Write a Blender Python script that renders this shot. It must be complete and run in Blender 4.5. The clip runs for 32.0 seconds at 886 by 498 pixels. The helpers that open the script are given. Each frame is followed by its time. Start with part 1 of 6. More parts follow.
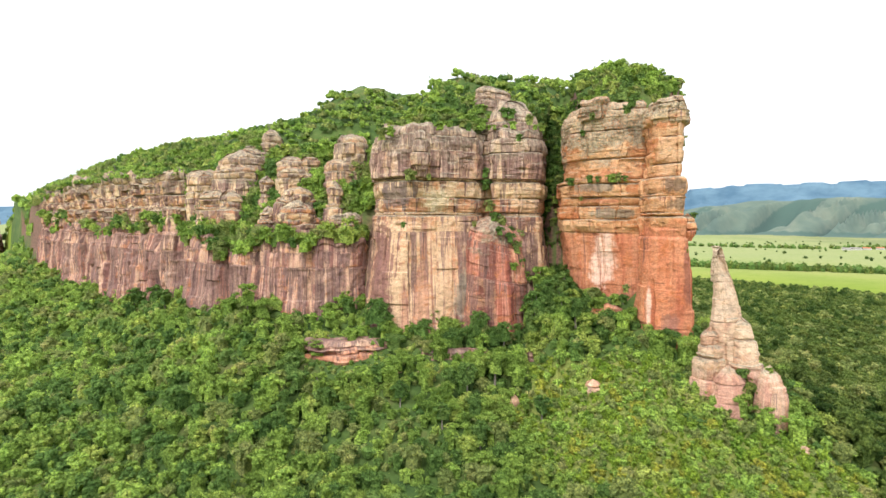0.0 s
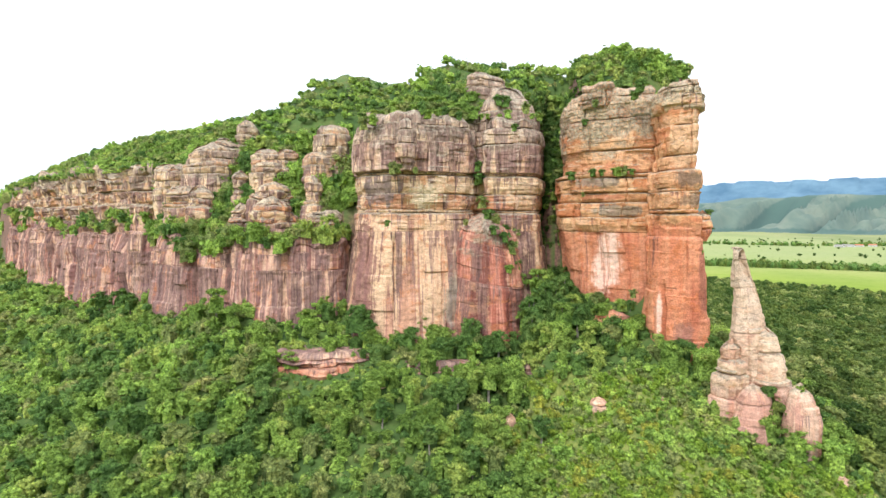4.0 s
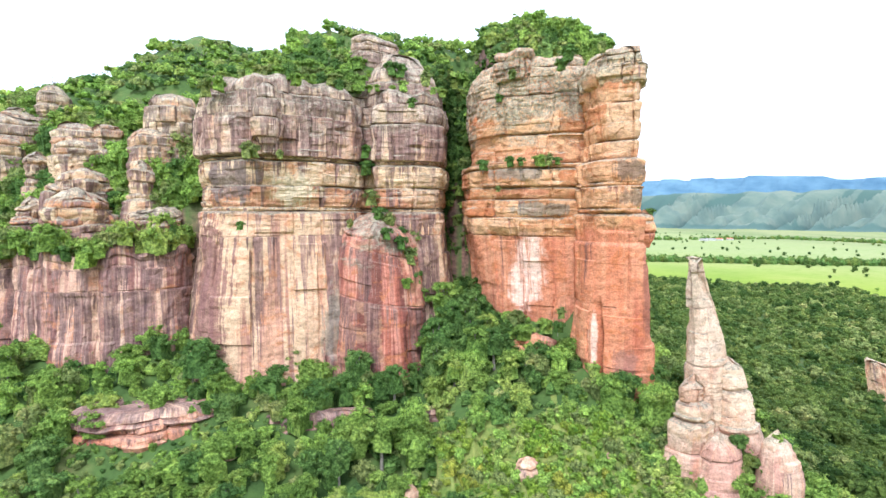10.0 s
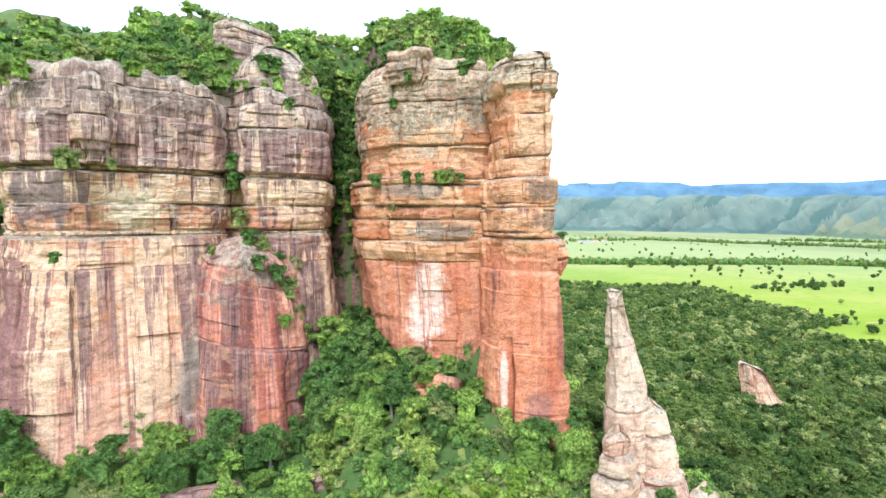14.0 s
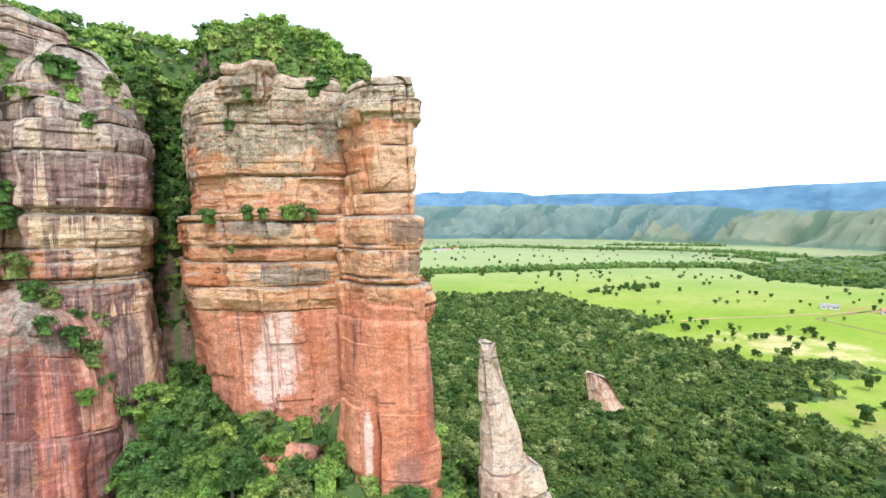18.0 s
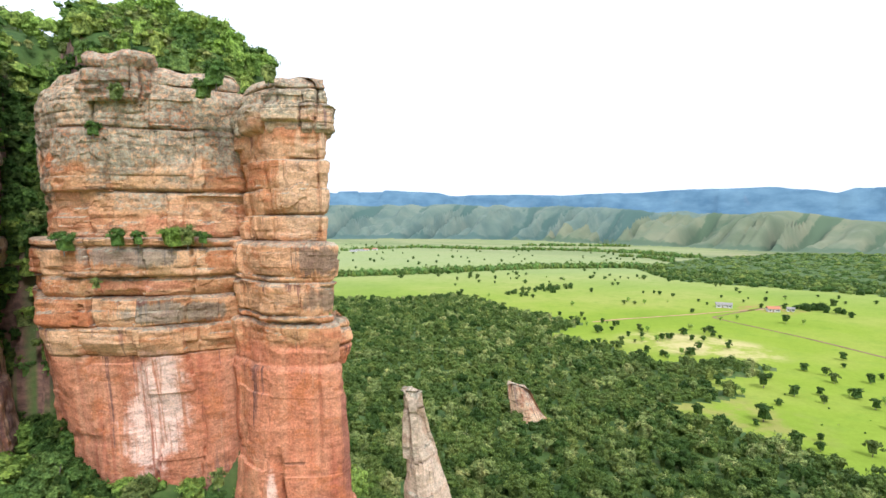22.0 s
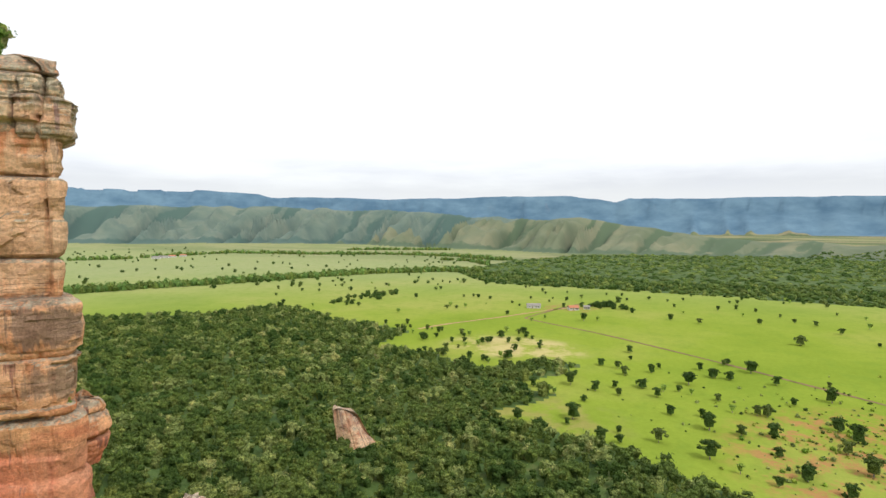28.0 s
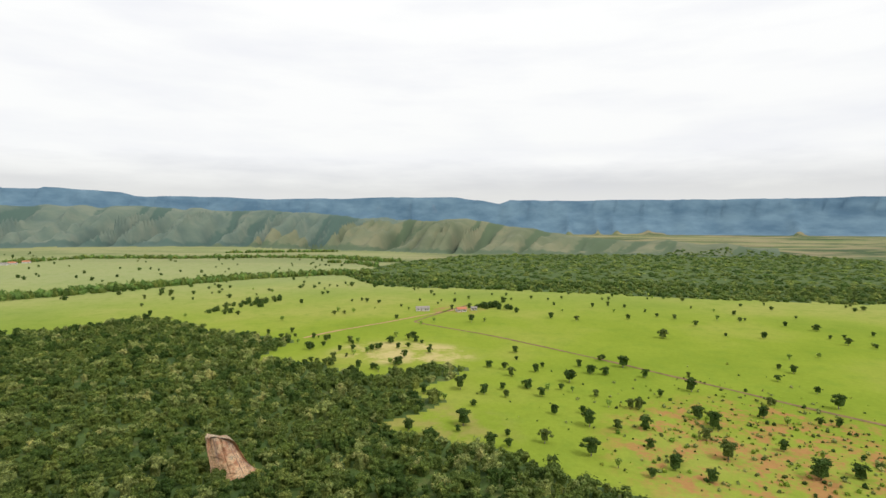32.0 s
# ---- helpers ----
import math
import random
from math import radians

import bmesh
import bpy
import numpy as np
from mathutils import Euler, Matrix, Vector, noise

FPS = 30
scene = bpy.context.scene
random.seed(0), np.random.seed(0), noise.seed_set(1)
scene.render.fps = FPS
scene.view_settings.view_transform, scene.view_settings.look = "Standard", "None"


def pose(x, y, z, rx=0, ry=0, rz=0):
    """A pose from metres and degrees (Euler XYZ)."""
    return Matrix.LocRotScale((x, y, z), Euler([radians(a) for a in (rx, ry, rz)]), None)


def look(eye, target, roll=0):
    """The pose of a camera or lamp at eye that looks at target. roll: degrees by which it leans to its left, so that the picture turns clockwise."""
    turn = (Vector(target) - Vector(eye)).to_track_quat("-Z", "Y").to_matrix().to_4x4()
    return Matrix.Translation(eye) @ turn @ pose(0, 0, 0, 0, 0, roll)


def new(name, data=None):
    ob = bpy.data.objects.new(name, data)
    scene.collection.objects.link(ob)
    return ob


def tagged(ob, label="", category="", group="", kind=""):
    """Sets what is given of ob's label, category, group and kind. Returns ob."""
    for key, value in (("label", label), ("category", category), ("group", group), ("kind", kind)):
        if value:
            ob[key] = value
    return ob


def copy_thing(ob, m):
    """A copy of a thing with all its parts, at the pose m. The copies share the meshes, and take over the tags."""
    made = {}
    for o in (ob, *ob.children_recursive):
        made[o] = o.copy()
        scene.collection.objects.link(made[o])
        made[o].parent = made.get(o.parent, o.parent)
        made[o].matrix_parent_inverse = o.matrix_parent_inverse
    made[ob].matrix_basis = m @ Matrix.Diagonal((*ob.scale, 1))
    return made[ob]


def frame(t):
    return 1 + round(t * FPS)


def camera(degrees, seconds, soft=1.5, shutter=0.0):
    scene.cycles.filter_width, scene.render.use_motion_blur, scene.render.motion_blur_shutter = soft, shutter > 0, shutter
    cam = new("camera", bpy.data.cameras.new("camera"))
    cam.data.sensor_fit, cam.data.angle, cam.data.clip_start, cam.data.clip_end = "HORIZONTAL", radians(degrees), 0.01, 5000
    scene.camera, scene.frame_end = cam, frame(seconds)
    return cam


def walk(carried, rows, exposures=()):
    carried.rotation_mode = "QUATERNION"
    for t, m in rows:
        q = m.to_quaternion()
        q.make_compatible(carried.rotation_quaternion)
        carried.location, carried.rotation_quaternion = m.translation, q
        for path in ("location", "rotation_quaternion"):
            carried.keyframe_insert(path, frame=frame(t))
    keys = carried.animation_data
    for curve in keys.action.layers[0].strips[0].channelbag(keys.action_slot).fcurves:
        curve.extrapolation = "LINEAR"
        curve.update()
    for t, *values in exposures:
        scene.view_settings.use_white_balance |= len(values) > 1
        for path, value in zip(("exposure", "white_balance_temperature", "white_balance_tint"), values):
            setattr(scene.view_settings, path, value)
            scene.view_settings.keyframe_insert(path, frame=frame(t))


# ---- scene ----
cam = camera(79.06, 32.0)
# seconds, eye, then heading (clockwise from +y), tilt and lean in degrees
PATH = [
    (0, -0.00, -0.00, -0.00, 0.000, -2.965, 0.185),
    (0.5, 0.00, 1.21, -0.01, 0.132, -2.955, 0.194),
    (1, 0.03, 2.41, -0.07, 0.265, -2.950, 0.192),
    (1.5, 0.18, 3.92, -0.10, 0.336, -2.957, 0.188),
    (2, 0.43, 5.53, -0.06, 0.375, -3.024, 0.160),
    (2.5, 0.54, 7.32, 0.02, 0.488, -3.095, 0.140),
    (3, 0.65, 9.35, 0.11, 0.612, -3.172, 0.121),
    (3.5, 0.90, 11.57, 0.13, 0.700, -3.207, 0.124),
    (5.5, 2.02, 21.53, 0.46, 0.895, -3.307, 0.020),
    (6, 2.31, 24.17, 0.46, 0.919, -3.303, -0.012),
    (6.5, 2.63, 26.81, 0.46, 0.907, -3.323, -0.090),
    (7, 2.85, 29.60, 0.52, 0.963, -3.377, -0.126),
    (7.5, 3.11, 32.42, 0.60, 1.165, -3.371, -0.127),
    (8, 3.36, 35.21, 0.69, 1.967, -3.398, -0.119),
    (8.5, 3.63, 37.84, 0.78, 3.450, -3.433, -0.039),
    (9, 4.08, 40.47, 0.89, 5.221, -3.478, -0.000),
    (9.5, 4.67, 42.76, 1.01, 8.126, -3.584, 0.085),
    (10, 5.06, 44.91, 1.14, 11.881, -3.664, 0.145),
    (10.5, 5.47, 47.02, 1.06, 16.552, -3.646, 0.222),
    (11, 5.89, 49.04, 1.03, 19.242, -3.613, 0.208),
    (11.5, 6.34, 50.92, 1.32, 19.497, -3.581, 0.137),
    (12, 6.76, 52.67, 1.81, 19.898, -3.564, 0.158),
    (12.5, 7.24, 54.41, 2.39, 21.444, -3.479, 0.036),
    (13, 7.76, 56.11, 3.10, 22.415, -3.444, 0.007),
    (13.5, 8.33, 57.73, 3.94, 23.146, -3.451, 0.080),
    (15.5, 10.15, 63.49, 6.39, 25.886, -2.861, -0.183),
    (16, 10.79, 64.39, 6.79, 31.790, -2.727, -0.300),
    (16.5, 11.39, 65.34, 7.27, 33.991, -2.653, -0.348),
    (17, 12.03, 66.33, 7.92, 35.658, -2.583, -0.382),
    (17.5, 12.62, 67.31, 8.70, 37.005, -2.585, -0.413),
    (18, 13.05, 68.24, 9.56, 38.894, -2.577, -0.381),
    (18.5, 13.72, 69.16, 10.23, 41.453, -2.604, -0.307),
    (19, 14.43, 70.05, 10.72, 42.961, -2.601, -0.308),
    (19.5, 15.09, 70.99, 11.17, 43.288, -2.635, -0.287),
    (20, 15.80, 72.02, 11.58, 43.705, -2.677, -0.195),
    (20.5, 16.62, 72.96, 11.95, 44.195, -2.686, -0.183),
    (21, 17.41, 73.92, 12.29, 45.090, -2.688, -0.135),
    (21.5, 18.30, 74.73, 12.71, 45.912, -2.731, -0.053),
    (22, 19.03, 75.56, 12.97, 47.578, -2.677, -0.069),
    (22.5, 19.88, 76.40, 13.30, 49.262, -2.667, -0.008),
    (23, 20.79, 77.22, 13.70, 50.728, -2.693, -0.010),
    (23.5, 21.69, 77.99, 14.07, 52.188, -2.669, 0.090),
    (24, 22.50, 78.68, 14.41, 53.755, -2.626, 0.137),
    (24.5, 23.40, 79.34, 14.72, 54.922, -2.563, 0.129),
    (25, 24.20, 79.97, 15.06, 55.986, -2.532, 0.135),
    (25.5, 24.92, 80.32, 15.30, 57.727, -2.460, 0.108),
    (26, 25.62, 80.71, 15.54, 59.616, -2.428, 0.139),
    (26.5, 26.51, 81.16, 15.86, 61.400, -2.402, 0.199),
    (28.5, 30.19, 82.89, 16.76, 67.485, -2.296, 0.226),
    (29, 31.09, 83.30, 16.95, 68.965, -2.280, 0.199),
    (29.5, 31.56, 83.47, 17.87, 70.565, -2.339, 0.049),
    (30, 32.10, 83.67, 18.48, 71.076, -2.376, 0.044),
    (30.5, 33.01, 83.95, 18.93, 72.695, -2.374, -0.003),
    (31, 34.04, 84.21, 19.17, 74.962, -2.342, 0.025),
    (31.5, 34.95, 84.39, 19.31, 77.288, -2.287, 0.203),
    (32, 35.74, 84.65, 19.47, 77.967, -2.251, 0.071),
]


# bright at the start, darker as the open sky fills the view
EXPOSURE = [(0, 0.98, 6200, 10), (6, 1.13, 5600, 10), (13, 1.38, 5250, 10), (19, 1.1, 5350, 10), (25, 0.72, 5880, 10), (29, 0.38, 6350, 10), (32, 0.26, 6500, 10)]


def aimed(x, y, z, heading, tilt, lean):
    return pose(x, y, z, 90 + tilt, 0, -heading) @ pose(0, 0, 0, 0, 0, lean)


walk(cam, [(t, aimed(*row)) for t, *row in PATH], EXPOSURE)

# ---- sky and sun: bright overcast, sun veiled behind the start of the flight ----
SUN_ELEVATION, SUN_AZIMUTH = 52, 205  # degrees; azimuth clockwise from +y
world = bpy.data.worlds.new("overcast_sky")
scene.world = world
world.use_nodes = True
wt = world.node_tree
wt.nodes.clear()


def wnode(kind, **inputs):
    n = wt.nodes.new(kind)
    for key, value in inputs.items():
        n.inputs[key.replace("_", " ")].default_value = value
    return n


sky = wnode("ShaderNodeTexSky")
sky.sky_type, sky.sun_disc = "NISHITA", False
sky.sun_elevation, sky.sun_rotation = radians(SUN_ELEVATION), radians(SUN_AZIMUTH)
sky_dim = wnode("ShaderNodeVectorMath")
sky_dim.operation = "SCALE"
sky_dim.inputs["Scale"].default_value = 0.1
wt.links.new(sky.outputs[0], sky_dim.inputs[0])
coord = wnode("ShaderNodeTexCoord")
stretch = wnode("ShaderNodeMapping")
stretch.inputs["Scale"].default_value = (1.6, 1.6, 9.0)
wt.links.new(coord.outputs["Generated"], stretch.inputs[0])
streaks = wnode("ShaderNodeTexNoise", Scale=1.7, Detail=6.0, Roughness=0.55)
wt.links.new(stretch.outputs[0], streaks.inputs[0])
clouds = wnode("ShaderNodeValToRGB")
clouds.color_ramp.elements[0].position, clouds.color_ramp.elements[0].color = 0.30, (0.92, 0.925, 0.945, 1)
clouds.color_ramp.elements[1].position, clouds.color_ramp.elements[1].color = 0.54, (1.0, 1.0, 0.985, 1)
wt.links.new(streaks.outputs[0], clouds.inputs[0])
# brighter overhead than at the horizon, with a grey bank of cloud low down
height = wnode("ShaderNodeSeparateXYZ")
wt.links.new(coord.outputs["Generated"], height.inputs[0])
wavy = wnode("ShaderNodeMath")
wavy.operation = "MULTIPLY_ADD"
wavy.inputs[1].default_value = 0.10
wt.links.new(streaks.outputs[0], wavy.inputs[0])
wt.links.new(height.outputs[2], wavy.inputs[2])
dome = wnode("ShaderNodeValToRGB")
for k in range(3):
    dome.color_ramp.elements.new(0.5)
for el, (at, level) in zip(dome.color_ramp.elements, ((0.05, 0.80), (0.115, 0.70), (0.165, 0.90), (0.45, 0.96), (1.0, 1.0))):
    el.position, el.color = at, (level, level, level * 1.0, 1)
wt.links.new(wavy.outputs[0], dome.inputs[0])
shaded = wnode("ShaderNodeMix")
shaded.data_type, shaded.blend_type = "RGBA", "MULTIPLY"
shaded.inputs[0].default_value = 1.0
wt.links.new(clouds.outputs[0], shaded.inputs[6])
wt.links.new(dome.outputs[0], shaded.inputs[7])
cover = wnode("ShaderNodeMix")
cover.data_type = "RGBA"
cover.inputs[0].default_value = 0.93
wt.links.new(sky_dim.outputs[0], cover.inputs[6])
wt.links.new(shaded.outputs[2], cover.inputs[7])
glow = wnode("ShaderNodeBackground")
glow.inputs[1].default_value = 0.93
wt.links.new(cover.outputs[2], glow.inputs[0])
wt.links.new(glow.outputs[0], wnode("ShaderNodeOutputWorld").inputs[0])

sun_data = bpy.data.lights.new("sun", "SUN")
sun_data.energy, sun_data.angle, sun_data.color = 1.7, radians(14), (1.0, 0.96, 0.88)
sun = new("sun", sun_data)
_a, _e = radians(SUN_AZIMUTH), radians(SUN_ELEVATION)
sun.matrix_world = look((math.sin(_a) * math.cos(_e) * 300, math.cos(_a) * math.cos(_e) * 300, math.sin(_e) * 300), (0, 0, 0))

# ---- materials ----
def material(name, rough=0.9):
    m = bpy.data.materials.new(name)
    m.use_nodes = True
    shader = m.node_tree.nodes["Principled BSDF"]
    shader.inputs["Roughness"].default_value = rough
    shader.inputs["Specular IOR Level"].default_value = 0.2
    return m, m.node_tree, shader


def place_of(nt):
    return nt.nodes.new("ShaderNodeNewGeometry").outputs["Position"]


def scaled(nt, vec, k):
    n = nt.nodes.new("ShaderNodeVectorMath")
    n.operation = "MULTIPLY"
    nt.links.new(vec, n.inputs[0])
    n.inputs[1].default_value = k
    return n.outputs[0]


def noisy(nt, vec, scale, detail=4.0, rough=0.55, warp=0.0):
    n = nt.nodes.new("ShaderNodeTexNoise")
    nt.links.new(vec, n.inputs["Vector"])
    n.inputs["Scale"].default_value, n.inputs["Detail"].default_value = scale, detail
    n.inputs["Roughness"].default_value, n.inputs["Distortion"].default_value = rough, warp
    return n.outputs["Fac"]


def ramp(nt, fac, *stops):
    n = nt.nodes.new("ShaderNodeValToRGB")
    nt.links.new(fac, n.inputs[0])
    e = n.color_ramp.elements
    while len(e) < len(stops):
        e.new(0.5)
    for el, (at, col) in zip(e, stops):
        el.position = at
        el.color = (col, col, col, 1) if isinstance(col, (int, float)) else (*col, 1)
    return n.outputs[0]


def mixed(nt, fac, a, b, blend="MIX"):
    n = nt.nodes.new("ShaderNodeMix")
    n.data_type, n.blend_type = "RGBA", blend
    for socket, value in ((n.inputs[0], fac), (n.inputs[6], a), (n.inputs[7], b)):
        if isinstance(value, (int, float)):
            socket.default_value = value
        elif isinstance(value, tuple):
            socket.default_value = (*value, 1)
        else:
            nt.links.new(value, socket)
    return n.outputs[2]


def calc(nt, op, a, b=None, c=None):
    n = nt.nodes.new("ShaderNodeMath")
    n.operation = op
    for socket, value in zip(n.inputs, (a, b, c)):
        if isinstance(value, (int, float)):
            socket.default_value = value
        elif value is not None:
            nt.links.new(value, socket)
    return n.outputs[0]


def between(nt, value, lo, hi):
    """0 below lo, 1 above hi."""
    n = nt.nodes.new("ShaderNodeMapRange")
    n.interpolation_type = "SMOOTHSTEP"
    nt.links.new(value, n.inputs[0])
    n.inputs[1].default_value, n.inputs[2].default_value = lo, hi
    return n.outputs[0]


def axis(nt, vec, which):
    n = nt.nodes.new("ShaderNodeSeparateXYZ")
    nt.links.new(vec, n.inputs[0])
    return n.outputs[which]


def near(nt, vec, centre, size):
    """1 at the centre, 0 outside an ellipsoid of that size."""
    n = nt.nodes.new("ShaderNodeVectorMath")
    n.operation = "SUBTRACT"
    nt.links.new(vec, n.inputs[0])
    n.inputs[1].default_value = centre
    s = scaled(nt, n.outputs[0], tuple(1.0 / v for v in size))
    d = nt.nodes.new("ShaderNodeVectorMath")
    d.operation = "LENGTH"
    nt.links.new(s, d.inputs[0])
    return calc(nt, "SUBTRACT", 1.0, d.outputs["Value"])


def relief(nt, shader, height, strength, distance):
    n = nt.nodes.new("ShaderNodeBump")
    n.inputs["Strength"].default_value, n.inputs["Distance"].default_value = strength, distance
    nt.links.new(height, n.inputs["Height"])
    nt.links.new(n.outputs[0], shader.inputs["Normal"])


CREAM, PINK, PALE = (0.58, 0.39, 0.225), (0.53, 0.245, 0.165), (0.68, 0.52, 0.36)
VARNISH, GREY, RED = (0.11, 0.065, 0.065), (0.40, 0.36, 0.265), (0.40, 0.145, 0.10)


def attribute(nt, name):
    n = nt.nodes.new("ShaderNodeAttribute")
    n.attribute_name = name
    return n.outputs["Fac"]


def unrolled(nt, arc, z, other, k):
    """A place on the face: along it, up it and a third value that sets one bed apart from the next."""
    n = nt.nodes.new("ShaderNodeCombineXYZ")
    for socket, value, times in zip(n.inputs, (arc, z, other), k):
        nt.links.new(calc(nt, "MULTIPLY", value, times), socket)
    return n.outputs[0]


def sandstone(name, red_top=-4.0, varnish=0.5, lichen=0.5, lichen_from=14.0, chalk=None, shift=0.0, warm=0.0, dark_from=None, wall=None, stains=()):
    """Bedded sandstone: cream and orange beds over a redder foot, dark curtains that hang from the beds' edges, grey lichen high up."""
    m, nt, shader = material(name, 0.92)
    p = scaled(nt, place_of(nt), (1, 1, 1))
    add = nt.nodes.new("ShaderNodeVectorMath")
    nt.links.new(p, add.inputs[0])
    add.inputs[1].default_value = (shift, shift * 0.7, 0)
    q = add.outputs[0]
    z = axis(nt, p, 2)
    arc, drop, tall, block, bed, edge = (attribute(nt, k) for k in ("arc", "drop", "tall", "block", "bed", "edge"))
    wob = calc(nt, "MULTIPLY_ADD", noisy(nt, q, 0.12, 3), 9.0, -4.5)
    low = between(nt, calc(nt, "MULTIPLY_ADD", wob, 0.3, z), red_top + 1.0, red_top - 0.6)
    # beds and blocks each have their own tone
    beds = noisy(nt, scaled(nt, q, (0.07, 0.07, 0.34)), 1.0, 6, 0.65, 0.3)
    tone = calc(nt, "MULTIPLY_ADD", beds, 0.62, calc(nt, "MULTIPLY_ADD", bed, 0.30, calc(nt, "MULTIPLY", block, 0.08)))
    upper = ramp(nt, tone, (0.32, (0.52, 0.25, 0.13)), (0.42, CREAM), (0.50, PALE), (0.57, (0.62, 0.40, 0.24)), (0.68, (0.50, 0.24, 0.14)))
    stripes = calc(nt, "MULTIPLY_ADD", noisy(nt, unrolled(nt, arc, z, bed, (0.12, 0.010, 0.0)), 1.0, 3, 0.5), 0.6, calc(nt, "MULTIPLY", noisy(nt, unrolled(nt, arc, z, bed, (0.75, 0.02, 0.0)), 1.0, 5, 0.65, 0.15), 0.4))
    lower = ramp(nt, stripes, *(wall or ((0.34, RED), (0.42, PINK), (0.50, (0.60, 0.32, 0.21)), (0.58, (0.64, 0.42, 0.30)), (0.66, PINK))))
    col = mixed(nt, low, upper, lower)
    blotch = noisy(nt, scaled(nt, q, (1, 1, 1.6)), 0.25, 7, 0.7, 0.5)
    col = mixed(nt, ramp(nt, blotch, (0.54, 0.0), (0.60, 0.55)), col, (0.52, 0.22, 0.09))
    fresh = calc(nt, "MULTIPLY", between(nt, block, 0.70, 0.74), ramp(nt, noisy(nt, scaled(nt, q, (1, 1, 1.4)), 0.3, 5, 0.65), (0.42, 0.0), (0.50, 0.75)))
    col = mixed(nt, calc(nt, "MULTIPLY", fresh, calc(nt, "MULTIPLY_ADD", low, -0.7, 1.0)), col, (0.76, 0.57, 0.37))
    if dark_from is not None:
        col = mixed(nt, calc(nt, "MULTIPLY", between(nt, z, dark_from - 0.4, dark_from + 0.4), ramp(nt, noisy(nt, scaled(nt, q, (0.25, 0.25, 0.12)), 1.0, 5, 0.65), (0.40, 0.85), (0.58, 0.25))), col, (0.57, 0.45, 0.385))
    # dark curtains of mineral varnish that hang from the upper edge of each bed
    start = 0.60 - 0.20 * varnish
    curtain = noisy(nt, unrolled(nt, arc, z, bed, (0.30, 0.010, 23.0)), 1.0, 6, 0.68, 0.1)
    thin = noisy(nt, unrolled(nt, arc, z, bed, (1.6, 0.05, 9.0)), 1.0, 5, 0.7, 0.2)
    value = calc(nt, "MULTIPLY_ADD", thin, 0.28, calc(nt, "MULTIPLY", curtain, 0.72))
    if dark_from is not None:
        value = calc(nt, "MULTIPLY_ADD", between(nt, z, dark_from - 0.6, dark_from + 0.4), 0.05, value)
    length = calc(nt, "MULTIPLY", between(nt, value, start - 0.01, start + 0.14), calc(nt, "MULTIPLY_ADD", tall, 1.5, 0.6))
    hang = between(nt, calc(nt, "SUBTRACT", length, drop), 0.0, 0.9)
    hang = calc(nt, "MULTIPLY", hang, ramp(nt, noisy(nt, unrolled(nt, arc, z, bed, (0.9, 0.16, 3.0)), 1.0, 6, 0.7), (0.36, 0.35), (0.52, 0.95)))
    col = mixed(nt, hang, col, mixed(nt, ramp(nt, thin, (0.40, 0.0), (0.60, 1.0)), VARNISH, (0.30, 0.185, 0.16)))
    pale_run = noisy(nt, unrolled(nt, arc, z, bed, (1.1, 0.05, 4.0)), 1.2, 5, 0.65, 0.2)
    col = mixed(nt, ramp(nt, pale_run, (0.62, 0.0), (0.69, 0.3)), col, (0.76, 0.62, 0.50))
    if chalk:
        patch = calc(nt, "MULTIPLY", between(nt, calc(nt, "ADD", near(nt, p, *chalk), calc(nt, "MULTIPLY_ADD", blotch, 1.6, -0.8)), 0.05, 0.4), ramp(nt, pale_run, (0.40, 0.12), (0.50, 1.0)))
        col = mixed(nt, patch, col, (0.82, 0.71, 0.66))
    if warm:
        col = mixed(nt, warm, col, (1.04, 0.68, 0.50), "MULTIPLY")
    for centre, size, tint, much in stains:
        edge_noise = calc(nt, "MULTIPLY_ADD", calc(nt, "ADD", calc(nt, "ADD", curtain, thin), blotch), 1.5, -2.25)
        col = mixed(nt, calc(nt, "MULTIPLY", between(nt, calc(nt, "ADD", near(nt, p, centre, size), edge_noise), 0.15, 0.40), much), col, tint)
    # lichen and weathering: speckled, on the high beds and on flat tops
    speck = noisy(nt, q, 2.4, 7, 0.75)
    up = between(nt, axis(nt, nt.nodes.new("ShaderNodeNewGeometry").outputs["Normal"], 2), 0.25, 0.65)
    high = between(nt, calc(nt, "ADD", z, calc(nt, "MULTIPLY_ADD", noisy(nt, scaled(nt, q, (0.1, 0.1, 0.25)), 1.0, 6, 0.65), 40, -20)), lichen_from - 1, lichen_from + 4)
    grey = calc(nt, "MAXIMUM", calc(nt, "MULTIPLY", high, lichen), calc(nt, "MULTIPLY", up, calc(nt, "MULTIPLY_ADD", low, -0.75, 0.9)))
    grey = calc(nt, "MULTIPLY", grey, ramp(nt, speck, (0.42, 0.15), (0.50, 1.0)))
    col = mixed(nt, grey, col, mixed(nt, ramp(nt, noisy(nt, q, 1.1, 5, 0.7), (0.44, 0.0), (0.56, 1.0)), GREY, (0.205, 0.175, 0.125)))
    # darker lines along the joints and the level bedding cracks
    joints = calc(nt, "MULTIPLY", between(nt, edge, 0.24, 0.03), ramp(nt, noisy(nt, q, 0.22, 4, 0.6), (0.40, 0.0), (0.56, 0.75)))
    off = calc(nt, "ABSOLUTE", calc(nt, "SUBTRACT", noisy(nt, scaled(nt, q, (0.05, 0.05, 0.75)), 1.0, 5, 0.55, 0.1), 0.5))
    bedded = calc(nt, "MULTIPLY_ADD", low, -0.85, 1.0)
